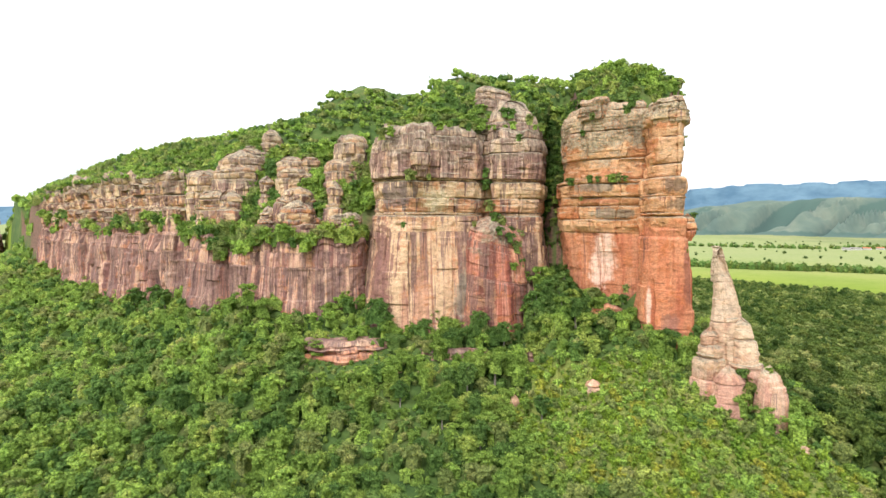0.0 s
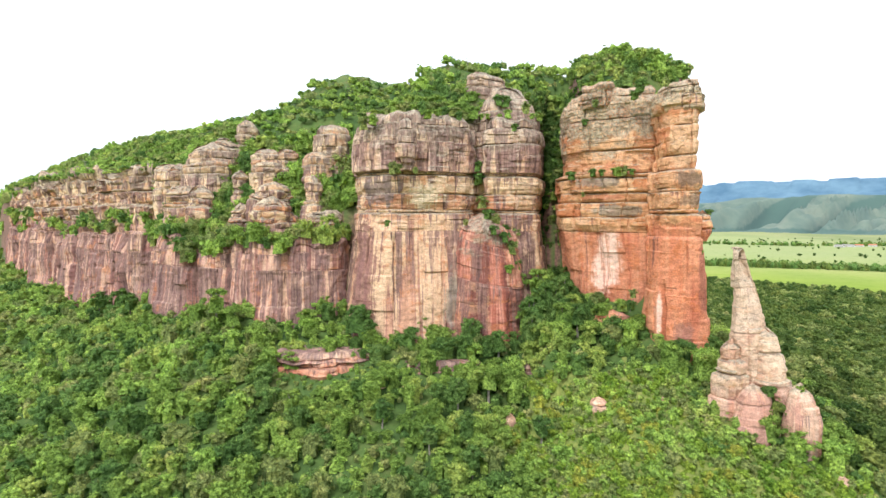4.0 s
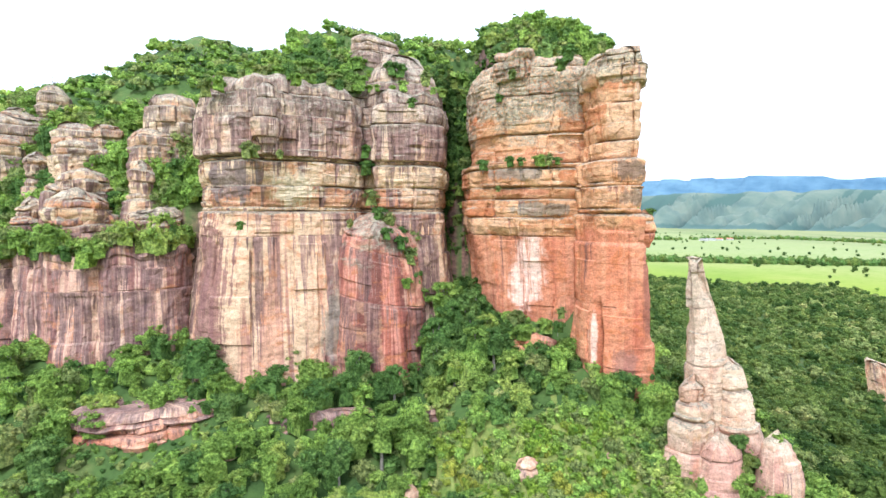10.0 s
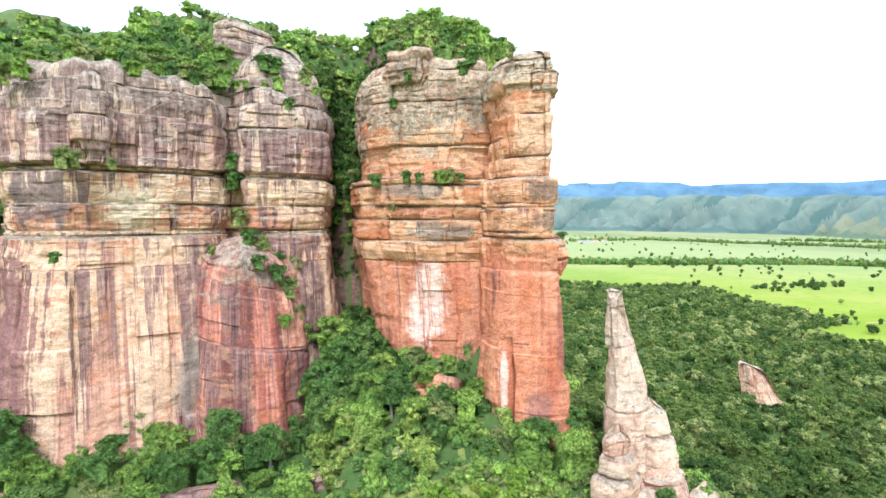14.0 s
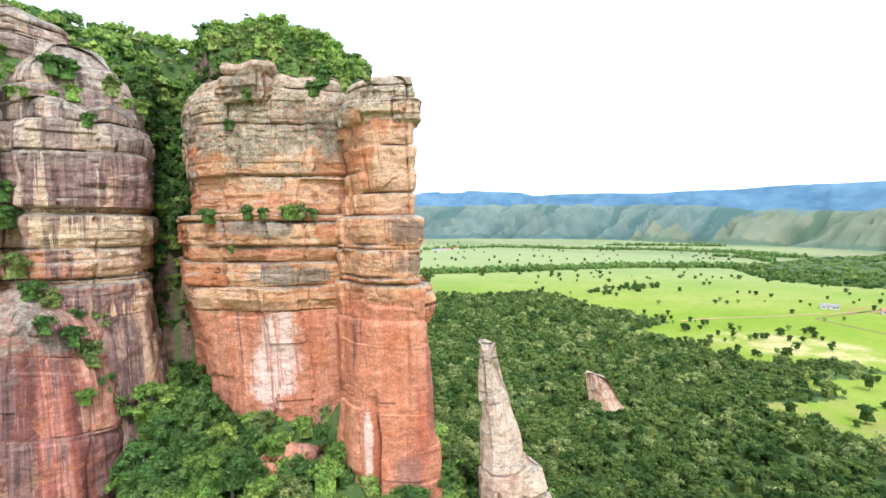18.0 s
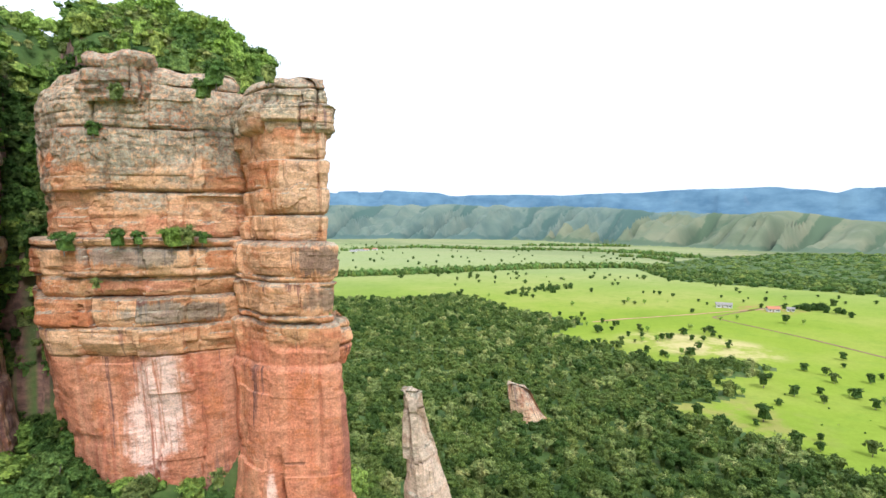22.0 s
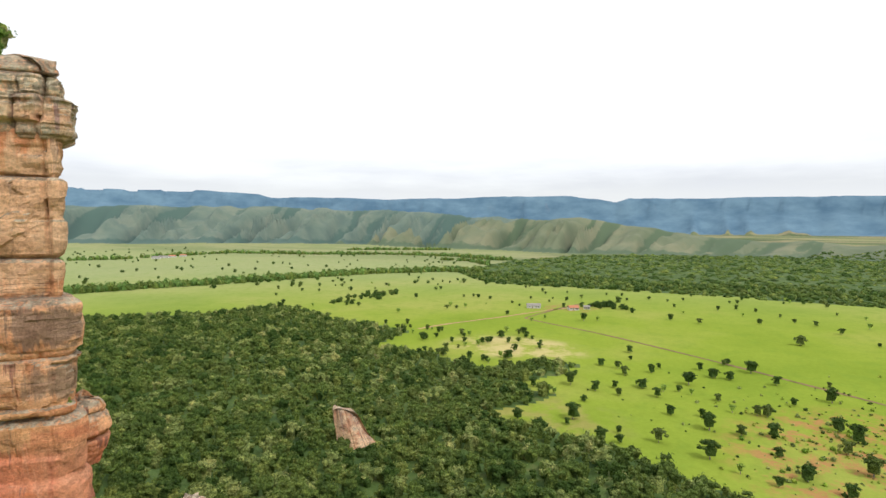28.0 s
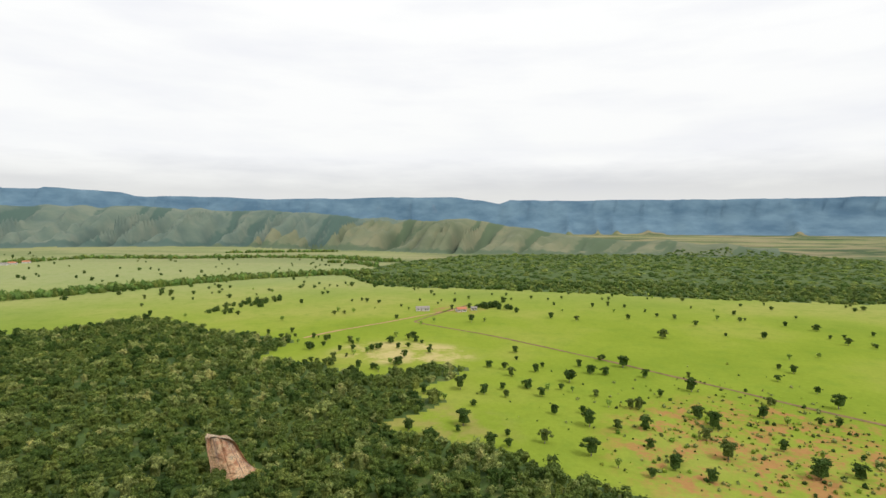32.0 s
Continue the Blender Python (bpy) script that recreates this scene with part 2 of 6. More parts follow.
    level = calc(nt, "MULTIPLY", calc(nt, "MULTIPLY", between(nt, off, 0.009, 0.002), bedded), ramp(nt, noisy(nt, q, 0.17, 3), (0.48, 0.0), (0.60, 0.6)))
    lines = calc(nt, "MAXIMUM", level, joints)
    col = mixed(nt, calc(nt, "MULTIPLY", lines, 0.8), col, (0.12, 0.07, 0.05))
    grain = noisy(nt, q, 4.0, 7, 0.75)
    col = mixed(nt, 0.75, col, ramp(nt, grain, (0.30, (0.5, 0.47, 0.45)), (0.50, (1.0, 1.0, 1.0)), (0.68, (1.35, 1.33, 1.3))), "MULTIPLY")
    col = mixed(nt, 0.6, col, ramp(nt, noisy(nt, scaled(nt, q, (1, 1, 1.7)), 0.8, 7, 0.7), (0.34, (0.5, 0.48, 0.47)), (0.5, (1.0, 1.0, 1.0)), (0.66, (1.3, 1.3, 1.3))), "MULTIPLY")
    nt.links.new(col, shader.inputs["Base Color"])
    lamina = noisy(nt, scaled(nt, q, (0.3, 0.3, 3.2)), 1.0, 6, 0.65)
    rough_h = calc(nt, "ADD", calc(nt, "MULTIPLY", grain, 0.45), calc(nt, "ADD", calc(nt, "MULTIPLY", calc(nt, "MULTIPLY", lamina, bedded), 0.22), calc(nt, "MULTIPLY", lines, -0.6)))
    relief(nt, shader, rough_h, 1.0, 0.42)
    return m


def foliage(name, dark, mid, light, patch=0.14):
    """Leaves: colour varies from tree to tree, from bough to bough and from leaf to leaf, with light coming through."""
    m, nt, shader = material(name, 0.78)
    shader.inputs["Specular IOR Level"].default_value = 0.1
    p = place_of(nt)
    tree = noisy(nt, scaled(nt, p, (1, 1, 0.3)), patch, 2, 0.5)
    bough = nt.nodes.new("ShaderNodeNewGeometry").outputs["Random Per Island"]
    col = ramp(nt, tree, (0.34, dark), (0.46, mid), (0.54, tuple(0.55 * a + 0.45 * b for a, b in zip(dark, mid))), (0.66, light))
    col = mixed(nt, 0.6, col, ramp(nt, bough, (0.0, (0.6, 0.66, 0.6)), (0.6, (1.0, 1.0, 1.0)), (1.0, (1.4, 1.32, 1.15))), "MULTIPLY")
    col = mixed(nt, ramp(nt, noisy(nt, p, patch * 0.35, 3), (0.55, 0.0), (0.7, 0.35)), col, light)
    # leaf tone varies; its dark end paints the shaded gaps between leaf clusters
    leaf = noisy(nt, p, 1.9, 5, 0.72)
    col = mixed(nt, 0.85, col, ramp(nt, leaf, (0.38, (0.34, 0.40, 0.34)), (0.50, (0.95, 0.97, 0.92)), (0.62, (1.75, 1.62, 1.35))), "MULTIPLY")
    nt.links.new(col, shader.inputs["Base Color"])
    tuft = nt.nodes.new("ShaderNodeTexVoronoi")
    tuft.inputs["Scale"].default_value = 1.7
    nt.links.new(p, tuft.inputs["Vector"])
    relief(nt, shader, calc(nt, "MULTIPLY_ADD", leaf, 1.3, calc(nt, "MULTIPLY", tuft.outputs["Distance"], -0.7)), 1.0, 0.6)
    through_leaf = nt.nodes.new("ShaderNodeBsdfTranslucent")
    nt.links.new(col, through_leaf.inputs[0])
    both = nt.nodes.new("ShaderNodeMixShader")
    both.inputs[0].default_value = 0.22
    nt.links.new(shader.outputs[0], both.inputs[1])
    nt.links.new(through_leaf.outputs[0], both.inputs[2])
    nt.links.new(both.outputs[0], nt.nodes["Material Output"].inputs[0])
    return m


def plain_stuff(name, a, b, scale, rough=0.9, bump=0.3, size=0.1):
    m, nt, shader = material(name, rough)
    p = place_of(nt)
    f = noisy(nt, p, scale, 6, 0.6)
    col = ramp(nt, f, (0.3, a), (0.7, b))
    col = mixed(nt, 0.4, col, ramp(nt, noisy(nt, p, scale * 6, 4), (0.3, (0.7, 0.7, 0.7)), (0.7, (1.2, 1.2, 1.2))), "MULTIPLY")
    nt.links.new(col, shader.inputs["Base Color"])
    relief(nt, shader, f, bump, size)
    return m


ORANGE_WALL = ((0.34, (0.36, 0.13, 0.085)), (0.42, (0.47, 0.20, 0.13)), (0.50, (0.57, 0.285, 0.18)), (0.58, (0.61, 0.36, 0.24)), (0.66, (0.44, 0.18, 0.12)))
ROCK_TOWER = sandstone("tower_sandstone", -3.5, 0.3, 0.9, 18.0, ((43.4, 144.0, -11.5), (4.2, 9.0, 10.0)), 0.0, 0.65, wall=ORANGE_WALL,
                       stains=(((40, 146, 17), (8, 8, 7), (0.62, 0.34, 0.17), 0.7), ((41, 146, 9.2), (8, 7, 1.6), (0.29, 0.25, 0.20), 0.7), ((45, 143.5, 2.2), (8, 7, 1.5), (0.28, 0.25, 0.20), 0.7),
                               ((42, 145, 5.6), (8, 7, 1.0), (0.55, 0.20, 0.11), 0.7), ((48, 142, -22), (4, 5, 7), (0.26, 0.15, 0.12), 0.6)))
ROCK_PILLAR = sandstone("pillar_sandstone", -1.5, 0.25, 0.6, 26.0, ((50.7, 130.6, -21.0), (1.1, 3.0, 8.0)), 17.0, 0.78, wall=ORANGE_WALL,
                        stains=(((55, 129, 17.5), (6, 6, 7.5), (0.72, 0.47, 0.29), 0.6), ((55, 128.5, 8.8), (3.6, 4, 2.4), (0.19, 0.135, 0.105), 0.75), ((57, 128, 4.2), (3.6, 4, 2.2), (0.22, 0.16, 0.115), 0.7),
                                ((53, 130, 1.0), (2.5, 4, 2.0), (0.60, 0.34, 0.16), 0.6), ((58.2, 126.5, -12), (1.6, 4, 10), (0.33, 0.12, 0.085), 0.7), ((54.5, 127, -25), (3.2, 3, 5), (0.28, 0.15, 0.12), 0.6)))
ROCK_BUTTRESS = sandstone("buttress_sandstone", 0.0, 0.68, 0.4, 18.0, None, 5.0, 0.2, 12.0,
                          ((0.38, (0.27, 0.14, 0.12)), (0.42, (0.54, 0.32, 0.21)), (0.45, (0.62, 0.42, 0.275)), (0.52, (0.66, 0.475, 0.315)), (0.545, (0.60, 0.395, 0.26)), (0.57, (0.36, 0.19, 0.15)), (0.61, (0.56, 0.33, 0.22))),
                          (((-19, 153, -14), (9, 9, 22), (0.24, 0.115, 0.10), 0.85), ((-2, 154, 5.8), (6, 8, 4), (0.75, 0.60, 0.41), 0.8),
                           ((-14, 152, 7), (7, 8, 5), (0.22, 0.16, 0.145), 0.8), ((6, 153, -22), (4, 6, 9), (0.30, 0.27, 0.21), 0.6), ((24, 157, 6), (5, 8, 5), (0.66, 0.43, 0.28), 0.6)))
ROCK_LEFT = sandstone("banded_cliff_sandstone", -2.0, 0.8, 0.4, 12.0, None, 31.0, 0.1, None,
                      ((0.42, (0.20, 0.10, 0.09)), (0.47, (0.36, 0.18, 0.145)), (0.505, (0.58, 0.36, 0.26)), (0.53, (0.60, 0.40, 0.30)), (0.55, (0.32, 0.155, 0.13)), (0.60, (0.19, 0.095, 0.088))))
ROCK_SPIRE = sandstone("spire_sandstone", -31.0, 0.25, 0.35, -16.0, None, 44.0, 0.0,
                       stains=(((60, 114, -18), (30, 30, 26), (0.62, 0.43, 0.335), 0.45), ((61, 110, -36), (9, 9, 6), (0.47, 0.24, 0.18), 0.7)))
BARK = plain_stuff("bark", (0.16, 0.13, 0.10), (0.34, 0.30, 0.25), 3.0)
LEAF_SLOPE = foliage("slope_leaves", (0.18, 0.285, 0.06), (0.275, 0.40, 0.082), (0.40, 0.48, 0.11))
LEAF_LIME = foliage("lime_leaves", (0.28, 0.44, 0.085), (0.37, 0.52, 0.11), (0.46, 0.53, 0.14))
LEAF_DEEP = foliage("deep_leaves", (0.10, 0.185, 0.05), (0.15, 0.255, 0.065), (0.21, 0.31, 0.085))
LEAF_OLIVE = foliage("olive_leaves", (0.20, 0.26, 0.08), (0.29, 0.34, 0.11), (0.40, 0.40, 0.15))
LEAF_MEADOW = foliage("meadow_leaves", (0.17, 0.29, 0.04), (0.27, 0.38, 0.05), (0.40, 0.40, 0.07), 0.2)
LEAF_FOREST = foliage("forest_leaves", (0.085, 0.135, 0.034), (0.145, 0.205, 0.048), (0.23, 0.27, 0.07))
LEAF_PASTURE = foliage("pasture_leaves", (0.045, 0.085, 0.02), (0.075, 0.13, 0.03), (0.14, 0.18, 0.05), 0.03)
SLOPE_MIX, FOREST_MIX = (LEAF_SLOPE, LEAF_SLOPE, LEAF_DEEP, LEAF_LIME, LEAF_OLIVE, LEAF_SLOPE, LEAF_DEEP), (LEAF_FOREST, LEAF_PASTURE, LEAF_FOREST, LEAF_FOREST, LEAF_PASTURE, LEAF_OLIVE, LEAF_FOREST)
SCRUB_MIX = (LEAF_SLOPE, LEAF_SLOPE, LEAF_OLIVE, LEAF_LIME, LEAF_DEEP)


def slope_ground():
    m, nt, shader = material("slope_soil")
    p = place_of(nt)
    col = ramp(nt, noisy(nt, p, 0.12, 6, 0.6), (0.35, (0.04, 0.075, 0.02)), (0.55, (0.075, 0.12, 0.028)), (0.70, (0.13, 0.135, 0.045)), (0.84, (0.26, 0.15, 0.08)))
    col = mixed(nt, 0.5, col, ramp(nt, noisy(nt, p, 1.1, 5), (0.3, (0.6, 0.6, 0.6)), (0.7, (1.3, 1.3, 1.2))), "MULTIPLY")
    steep = between(nt, axis(nt, nt.nodes.new("ShaderNodeNewGeometry").outputs["Normal"], 2), 0.55, 0.3)
    col = mixed(nt, steep, col, ramp(nt, noisy(nt, scaled(nt, p, (1, 1, 2)), 0.5, 6, 0.65), (0.40, (0.11, 0.065, 0.05)), (0.60, (0.24, 0.13, 0.09))))
    nt.links.new(col, shader.inputs["Base Color"])
    relief(nt, shader, noisy(nt, p, 0.8, 6), 0.6, 0.5)
    return m


def pasture_ground():
    m, nt, shader = material("pasture_grass")
    shader.inputs["Specular IOR Level"].default_value = 0.0
    p = place_of(nt)
    big = noisy(nt, p, 0.006, 5, 0.55)
    col = ramp(nt, big, (0.34, (0.168, 0.235, 0.027)), (0.5, (0.215, 0.275, 0.035)), (0.66, (0.272, 0.295, 0.06)))
    tuft = noisy(nt, p, 0.07, 6, 0.65)
    # far grass is paled with distance: aerial haze put into its colour
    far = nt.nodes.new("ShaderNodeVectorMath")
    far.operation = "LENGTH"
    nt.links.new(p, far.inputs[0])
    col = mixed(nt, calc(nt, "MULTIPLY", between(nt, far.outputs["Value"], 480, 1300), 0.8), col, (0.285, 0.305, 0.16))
    out = calc(nt, "MULTIPLY", between(nt, axis(nt, p, 0), 1000, 1500), calc(nt, "MULTIPLY_ADD", between(nt, axis(nt, p, 1), 300, 700), -0.6, 1.0))
    col = mixed(nt, calc(nt, "MULTIPLY", out, ramp(nt, noisy(nt, scaled(nt, p, (1, 0.5, 1)), 0.0035, 5, 0.6), (0.42, 1.0), (0.6, 0.65))), col, ramp(nt, noisy(nt, scaled(nt, p, (1, 0.35, 1)), 0.008, 6, 0.65), (0.44, (0.07, 0.10, 0.06)), (0.56, (0.26, 0.22, 0.14))))
    col = mixed(nt, ramp(nt, tuft, (0.5, 0.0), (0.7, 0.45)), col, (0.14, 0.22, 0.03))
    soil = calc(nt, "MULTIPLY", between(nt, near(nt, p, (262, -4, -69), (85, 80, 90)), 0.0, 0.35), ramp(nt, noisy(nt, p, 0.09, 7, 0.78), (0.48, 0.0), (0.58, 0.85)))
    col = mixed(nt, soil, col, (0.36, 0.17, 0.075))
    bare = calc(nt, "MULTIPLY", between(nt, near(nt, p, (400, 190, -69), (42, 62, 60)), 0.0, 0.4), ramp(nt, noisy(nt, p, 0.035, 6, 0.7), (0.42, 0.0), (0.54, 0.9)))
    col = mixed(nt, bare, col, (0.46, 0.38, 0.17))
    yard = calc(nt, "MULTIPLY", between(nt, near(nt, p, (606, 196, -69), (40, 48, 60)), 0.0, 0.5), ramp(nt, noisy(nt, p, 0.06, 6, 0.7), (0.48, 0.0), (0.58, 0.7)))
    col = mixed(nt, yard, col, (0.33, 0.18, 0.09))
    verge = calc(nt, "MULTIPLY", between(nt, near(nt, p, (262, 150, -69), (45, 60, 60)), 0.0, 0.5), ramp(nt, tuft, (0.45, 0.0), (0.6, 0.5)))
    col = mixed(nt, verge, col, (0.33, 0.24, 0.10))
    col = mixed(nt, 0.35, col, ramp(nt, noisy(nt, p, 0.4, 5, 0.7), (0.3, (0.7, 0.7, 0.7)), (0.7, (1.2, 1.2, 1.2))), "MULTIPLY")
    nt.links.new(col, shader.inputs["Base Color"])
    relief(nt, shader, noisy(nt, p, 0.6, 6), 0.4, 0.4)
    return m


def gully_woods_and_shade(nt, p, scale):
    """Woods that fill the gullies between the spurs; their dark tone also paints in the relief shading."""
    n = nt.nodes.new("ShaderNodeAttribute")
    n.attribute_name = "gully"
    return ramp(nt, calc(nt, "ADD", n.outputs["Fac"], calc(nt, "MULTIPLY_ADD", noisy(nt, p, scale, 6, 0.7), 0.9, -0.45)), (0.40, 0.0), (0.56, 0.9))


def hill_ground():
    m, nt, shader = material("hill_grass")
    p = place_of(nt)
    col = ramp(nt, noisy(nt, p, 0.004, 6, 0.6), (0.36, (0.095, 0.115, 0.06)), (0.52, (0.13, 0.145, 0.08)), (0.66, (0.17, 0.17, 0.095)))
    col = mixed(nt, gully_woods_and_shade(nt, p, 0.02), col, (0.068, 0.10, 0.05))
    # a faint blue glow stands in for haze over the hills
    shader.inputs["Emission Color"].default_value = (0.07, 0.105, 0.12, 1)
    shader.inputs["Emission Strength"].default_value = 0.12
    nt.links.new(col, shader.inputs["Base Color"])
    return m


def far_range():
    """The table mountains on the horizon: a backdrop, its aerial haze painted in as blue colour and glow."""
    m, nt, shader = material("far_range")
    p = place_of(nt)
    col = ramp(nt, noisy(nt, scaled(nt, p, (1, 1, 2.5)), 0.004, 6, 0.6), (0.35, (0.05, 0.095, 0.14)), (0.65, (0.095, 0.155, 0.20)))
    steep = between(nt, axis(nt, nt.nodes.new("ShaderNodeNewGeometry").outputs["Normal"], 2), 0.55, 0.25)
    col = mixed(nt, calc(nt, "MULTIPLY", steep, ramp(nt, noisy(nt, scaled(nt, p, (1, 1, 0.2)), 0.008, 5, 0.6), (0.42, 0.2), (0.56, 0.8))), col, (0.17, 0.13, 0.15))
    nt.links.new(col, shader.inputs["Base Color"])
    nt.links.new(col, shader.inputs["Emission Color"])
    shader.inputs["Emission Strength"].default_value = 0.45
    return m


def far_ridge():
    """The spurred ridge in front of them, greener, with blue haze put into its colour and glow."""
    m, nt, shader = material("far_ridge")
    p = place_of(nt)
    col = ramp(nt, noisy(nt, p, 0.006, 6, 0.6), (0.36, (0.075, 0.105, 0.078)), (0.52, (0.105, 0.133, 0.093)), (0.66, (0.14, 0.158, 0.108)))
    col = mixed(nt, gully_woods_and_shade(nt, p, 0.014), col, (0.045, 0.08, 0.058))
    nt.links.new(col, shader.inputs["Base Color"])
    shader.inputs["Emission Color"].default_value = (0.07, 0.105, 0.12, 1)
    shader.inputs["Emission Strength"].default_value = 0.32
    return m


MEADOW_GRASS = plain_stuff("meadow_grass", (0.09, 0.15, 0.025), (0.27, 0.27, 0.07), 0.9, 0.9, 0.8, 0.6)
SOIL, GRASS, HILL, RANGE, RIDGE = slope_ground(), pasture_ground(), hill_ground(), far_range(), far_ridge()
FENCE_LINE = plain_stuff("trodden_soil", (0.13, 0.09, 0.04), (0.24, 0.15, 0.07), 0.2)
TRACK = plain_stuff("dirt_track", (0.30, 0.17, 0.08), (0.44, 0.28, 0.14), 0.2)
PLASTER = plain_stuff("whitewashed_plaster", (0.50, 0.48, 0.45), (0.62, 0.60, 0.57), 0.8)
ROOFING = plain_stuff("dull_metal_roofing", (0.20, 0.175, 0.155), (0.32, 0.29, 0.26), 0.6, 0.5)
TILES = plain_stuff("red_roof_tiles", (0.38, 0.14, 0.08), (0.50, 0.22, 0.12), 1.2)
TIMBER = plain_stuff("weathered_timber", (0.16, 0.11, 0.07), (0.28, 0.20, 0.13), 2.0)
DARK_GLASS = plain_stuff("window_glass", (0.03, 0.035, 0.04), (0.05, 0.055, 0.06), 0.5, 0.15, 0.0)

# ---- mesh tools ----
def lattice(ix, iy, iz, seed):
    """A repeatable random number from 0 to 1 for each whole-numbered place."""
    h = (ix.astype(np.int64) * 374761393 + iy.astype(np.int64) * 668265263 + iz.astype(np.int64) * 2147483647 + seed * 974634777) & 0xFFFFFFFF
    h = ((h ^ (h >> 13)) * 1274126177) & 0xFFFFFFFF
    h = ((h ^ (h >> 16)) * 2246822519) & 0xFFFFFFFF
    return ((h ^ (h >> 15)) & 0xFFFFFF) / float(0x1000000)


def smooth_noise(x, y, z, seed=0):
    x, y, z = np.broadcast_arrays(np.asarray(x, float), np.asarray(y, float), np.asarray(z, float))
    ix, iy, iz = np.floor(x), np.floor(y), np.floor(z)
    fx, fy, fz = x - ix, y - iy, z - iz
    fx, fy, fz = (f * f * (3 - 2 * f) for f in (fx, fy, fz))
    total = 0.0
    for a in (0, 1):
        for b in (0, 1):
            for c in (0, 1):
                w = (fx if a else 1 - fx) * (fy if b else 1 - fy) * (fz if c else 1 - fz)
                total = total + w * lattice(ix + a, iy + b, iz + c, seed)
    return total * 2 - 1


def rough_noise(x, y, z, seed=0, octaves=4, gain=0.5):
    total, amp = 0.0, 1.0
    for k in range(octaves):
        total = total + amp * smooth_noise(x * 2**k, y * 2**k, z * 2**k, seed + 7 * k)
        amp *= gain
    return total


def mesh_of(name, verts, faces, mats=(), smooth=False, indices=None):
    """A mesh from arrays; faces is an array of quads or of triangles."""
    me = bpy.data.meshes.new(name)
    verts, faces = np.asarray(verts, np.float32), np.asarray(faces, np.int32)
    n, k = faces.shape
    me.vertices.add(len(verts))
    me.vertices.foreach_set("co", verts.ravel())
    me.loops.add(n * k)
    me.loops.foreach_set("vertex_index", faces.ravel())
    me.polygons.add(n)
    me.polygons.foreach_set("loop_start", np.arange(0, n * k, k, dtype=np.int32))
    for m in mats:
        me.materials.append(m)
    if indices is not None:
        me.polygons.foreach_set("material_index", np.asarray(indices, np.int32))
    me.polygons.foreach_set("use_smooth", np.full(n, smooth))
    me.update(calc_edges=True)
    return me


def part(name, data, parent=None, label="", mat=None):
    """Links a mesh, or a bmesh, as one object under a thing or a part."""
    if isinstance(data, bmesh.types.BMesh):
        me = bpy.data.meshes.new(name)
        data.to_mesh(me)
        data.free()
        data = me
    if mat and not data.materials:
        data.materials.append(mat)
    ob = new(name, data)
    ob.parent = parent
    return tagged(ob, label)


def thing(name, at, label, category, group="", kind=""):
    ob = new(name)
    ob.location = at
    return tagged(ob, label, category, group, kind)


def curve_round(points, spacing_of):
    """A closed smooth line through the control points, resampled: places, outward normals and arc length."""
    p = np.asarray(points, float)
    n = len(p)
    out = []
    for i in range(n):
        a, b, c, d = p[i - 1], p[i], p[(i + 1) % n], p[(i + 2) % n]
        t = np.linspace(0, 1, 60, endpoint=False)[:, None]
        out.append(0.6 * (b + (c - b) * t) + 0.4 * 0.5 * (2 * b + (c - a) * t + (2 * a - 5 * b + 4 * c - d) * t**2 + (3 * b - a - 3 * c + d) * t**3))
    q = np.concatenate(out)
    area = 0.5 * np.sum(q[:, 0] * np.roll(q[:, 1], -1) - q[:, 1] * np.roll(q[:, 0], -1))
    if area < 0:
        q = q[::-1]
    step = np.linalg.norm(np.roll(q, -1, 0) - q, axis=1)
    tan = np.roll(q, -1, 0) - np.roll(q, 1, 0)
    nor = np.stack([tan[:, 1], -tan[:, 0]], 1)
    nor /= np.linalg.norm(nor, axis=1)[:, None] + 1e-9
    density = step / spacing_of(nor)
    total = np.concatenate([[0], np.cumsum(density)])
    count = max(12, int(round(total[-1])))
    at = np.linspace(0, total[-1], count, endpoint=False)
    arc = np.concatenate([[0], np.cumsum(step)])
    closed = np.concatenate([q, q[:1]])
    s = np.interp(at, total, arc)
    place = np.stack([np.interp(s, arc, closed[:, k]) for k in (0, 1)], 1)
    wide = 7
    soft = sum(np.roll(nor, k, 0) for k in range(-wide, wide + 1))
    soft = np.concatenate([soft, soft[:1]])
    normal = np.stack([np.interp(s, arc, soft[:, k]) for k in (0, 1)], 1)
    normal /= np.linalg.norm(normal, axis=1)[:, None] + 1e-9
    return place, normal, s


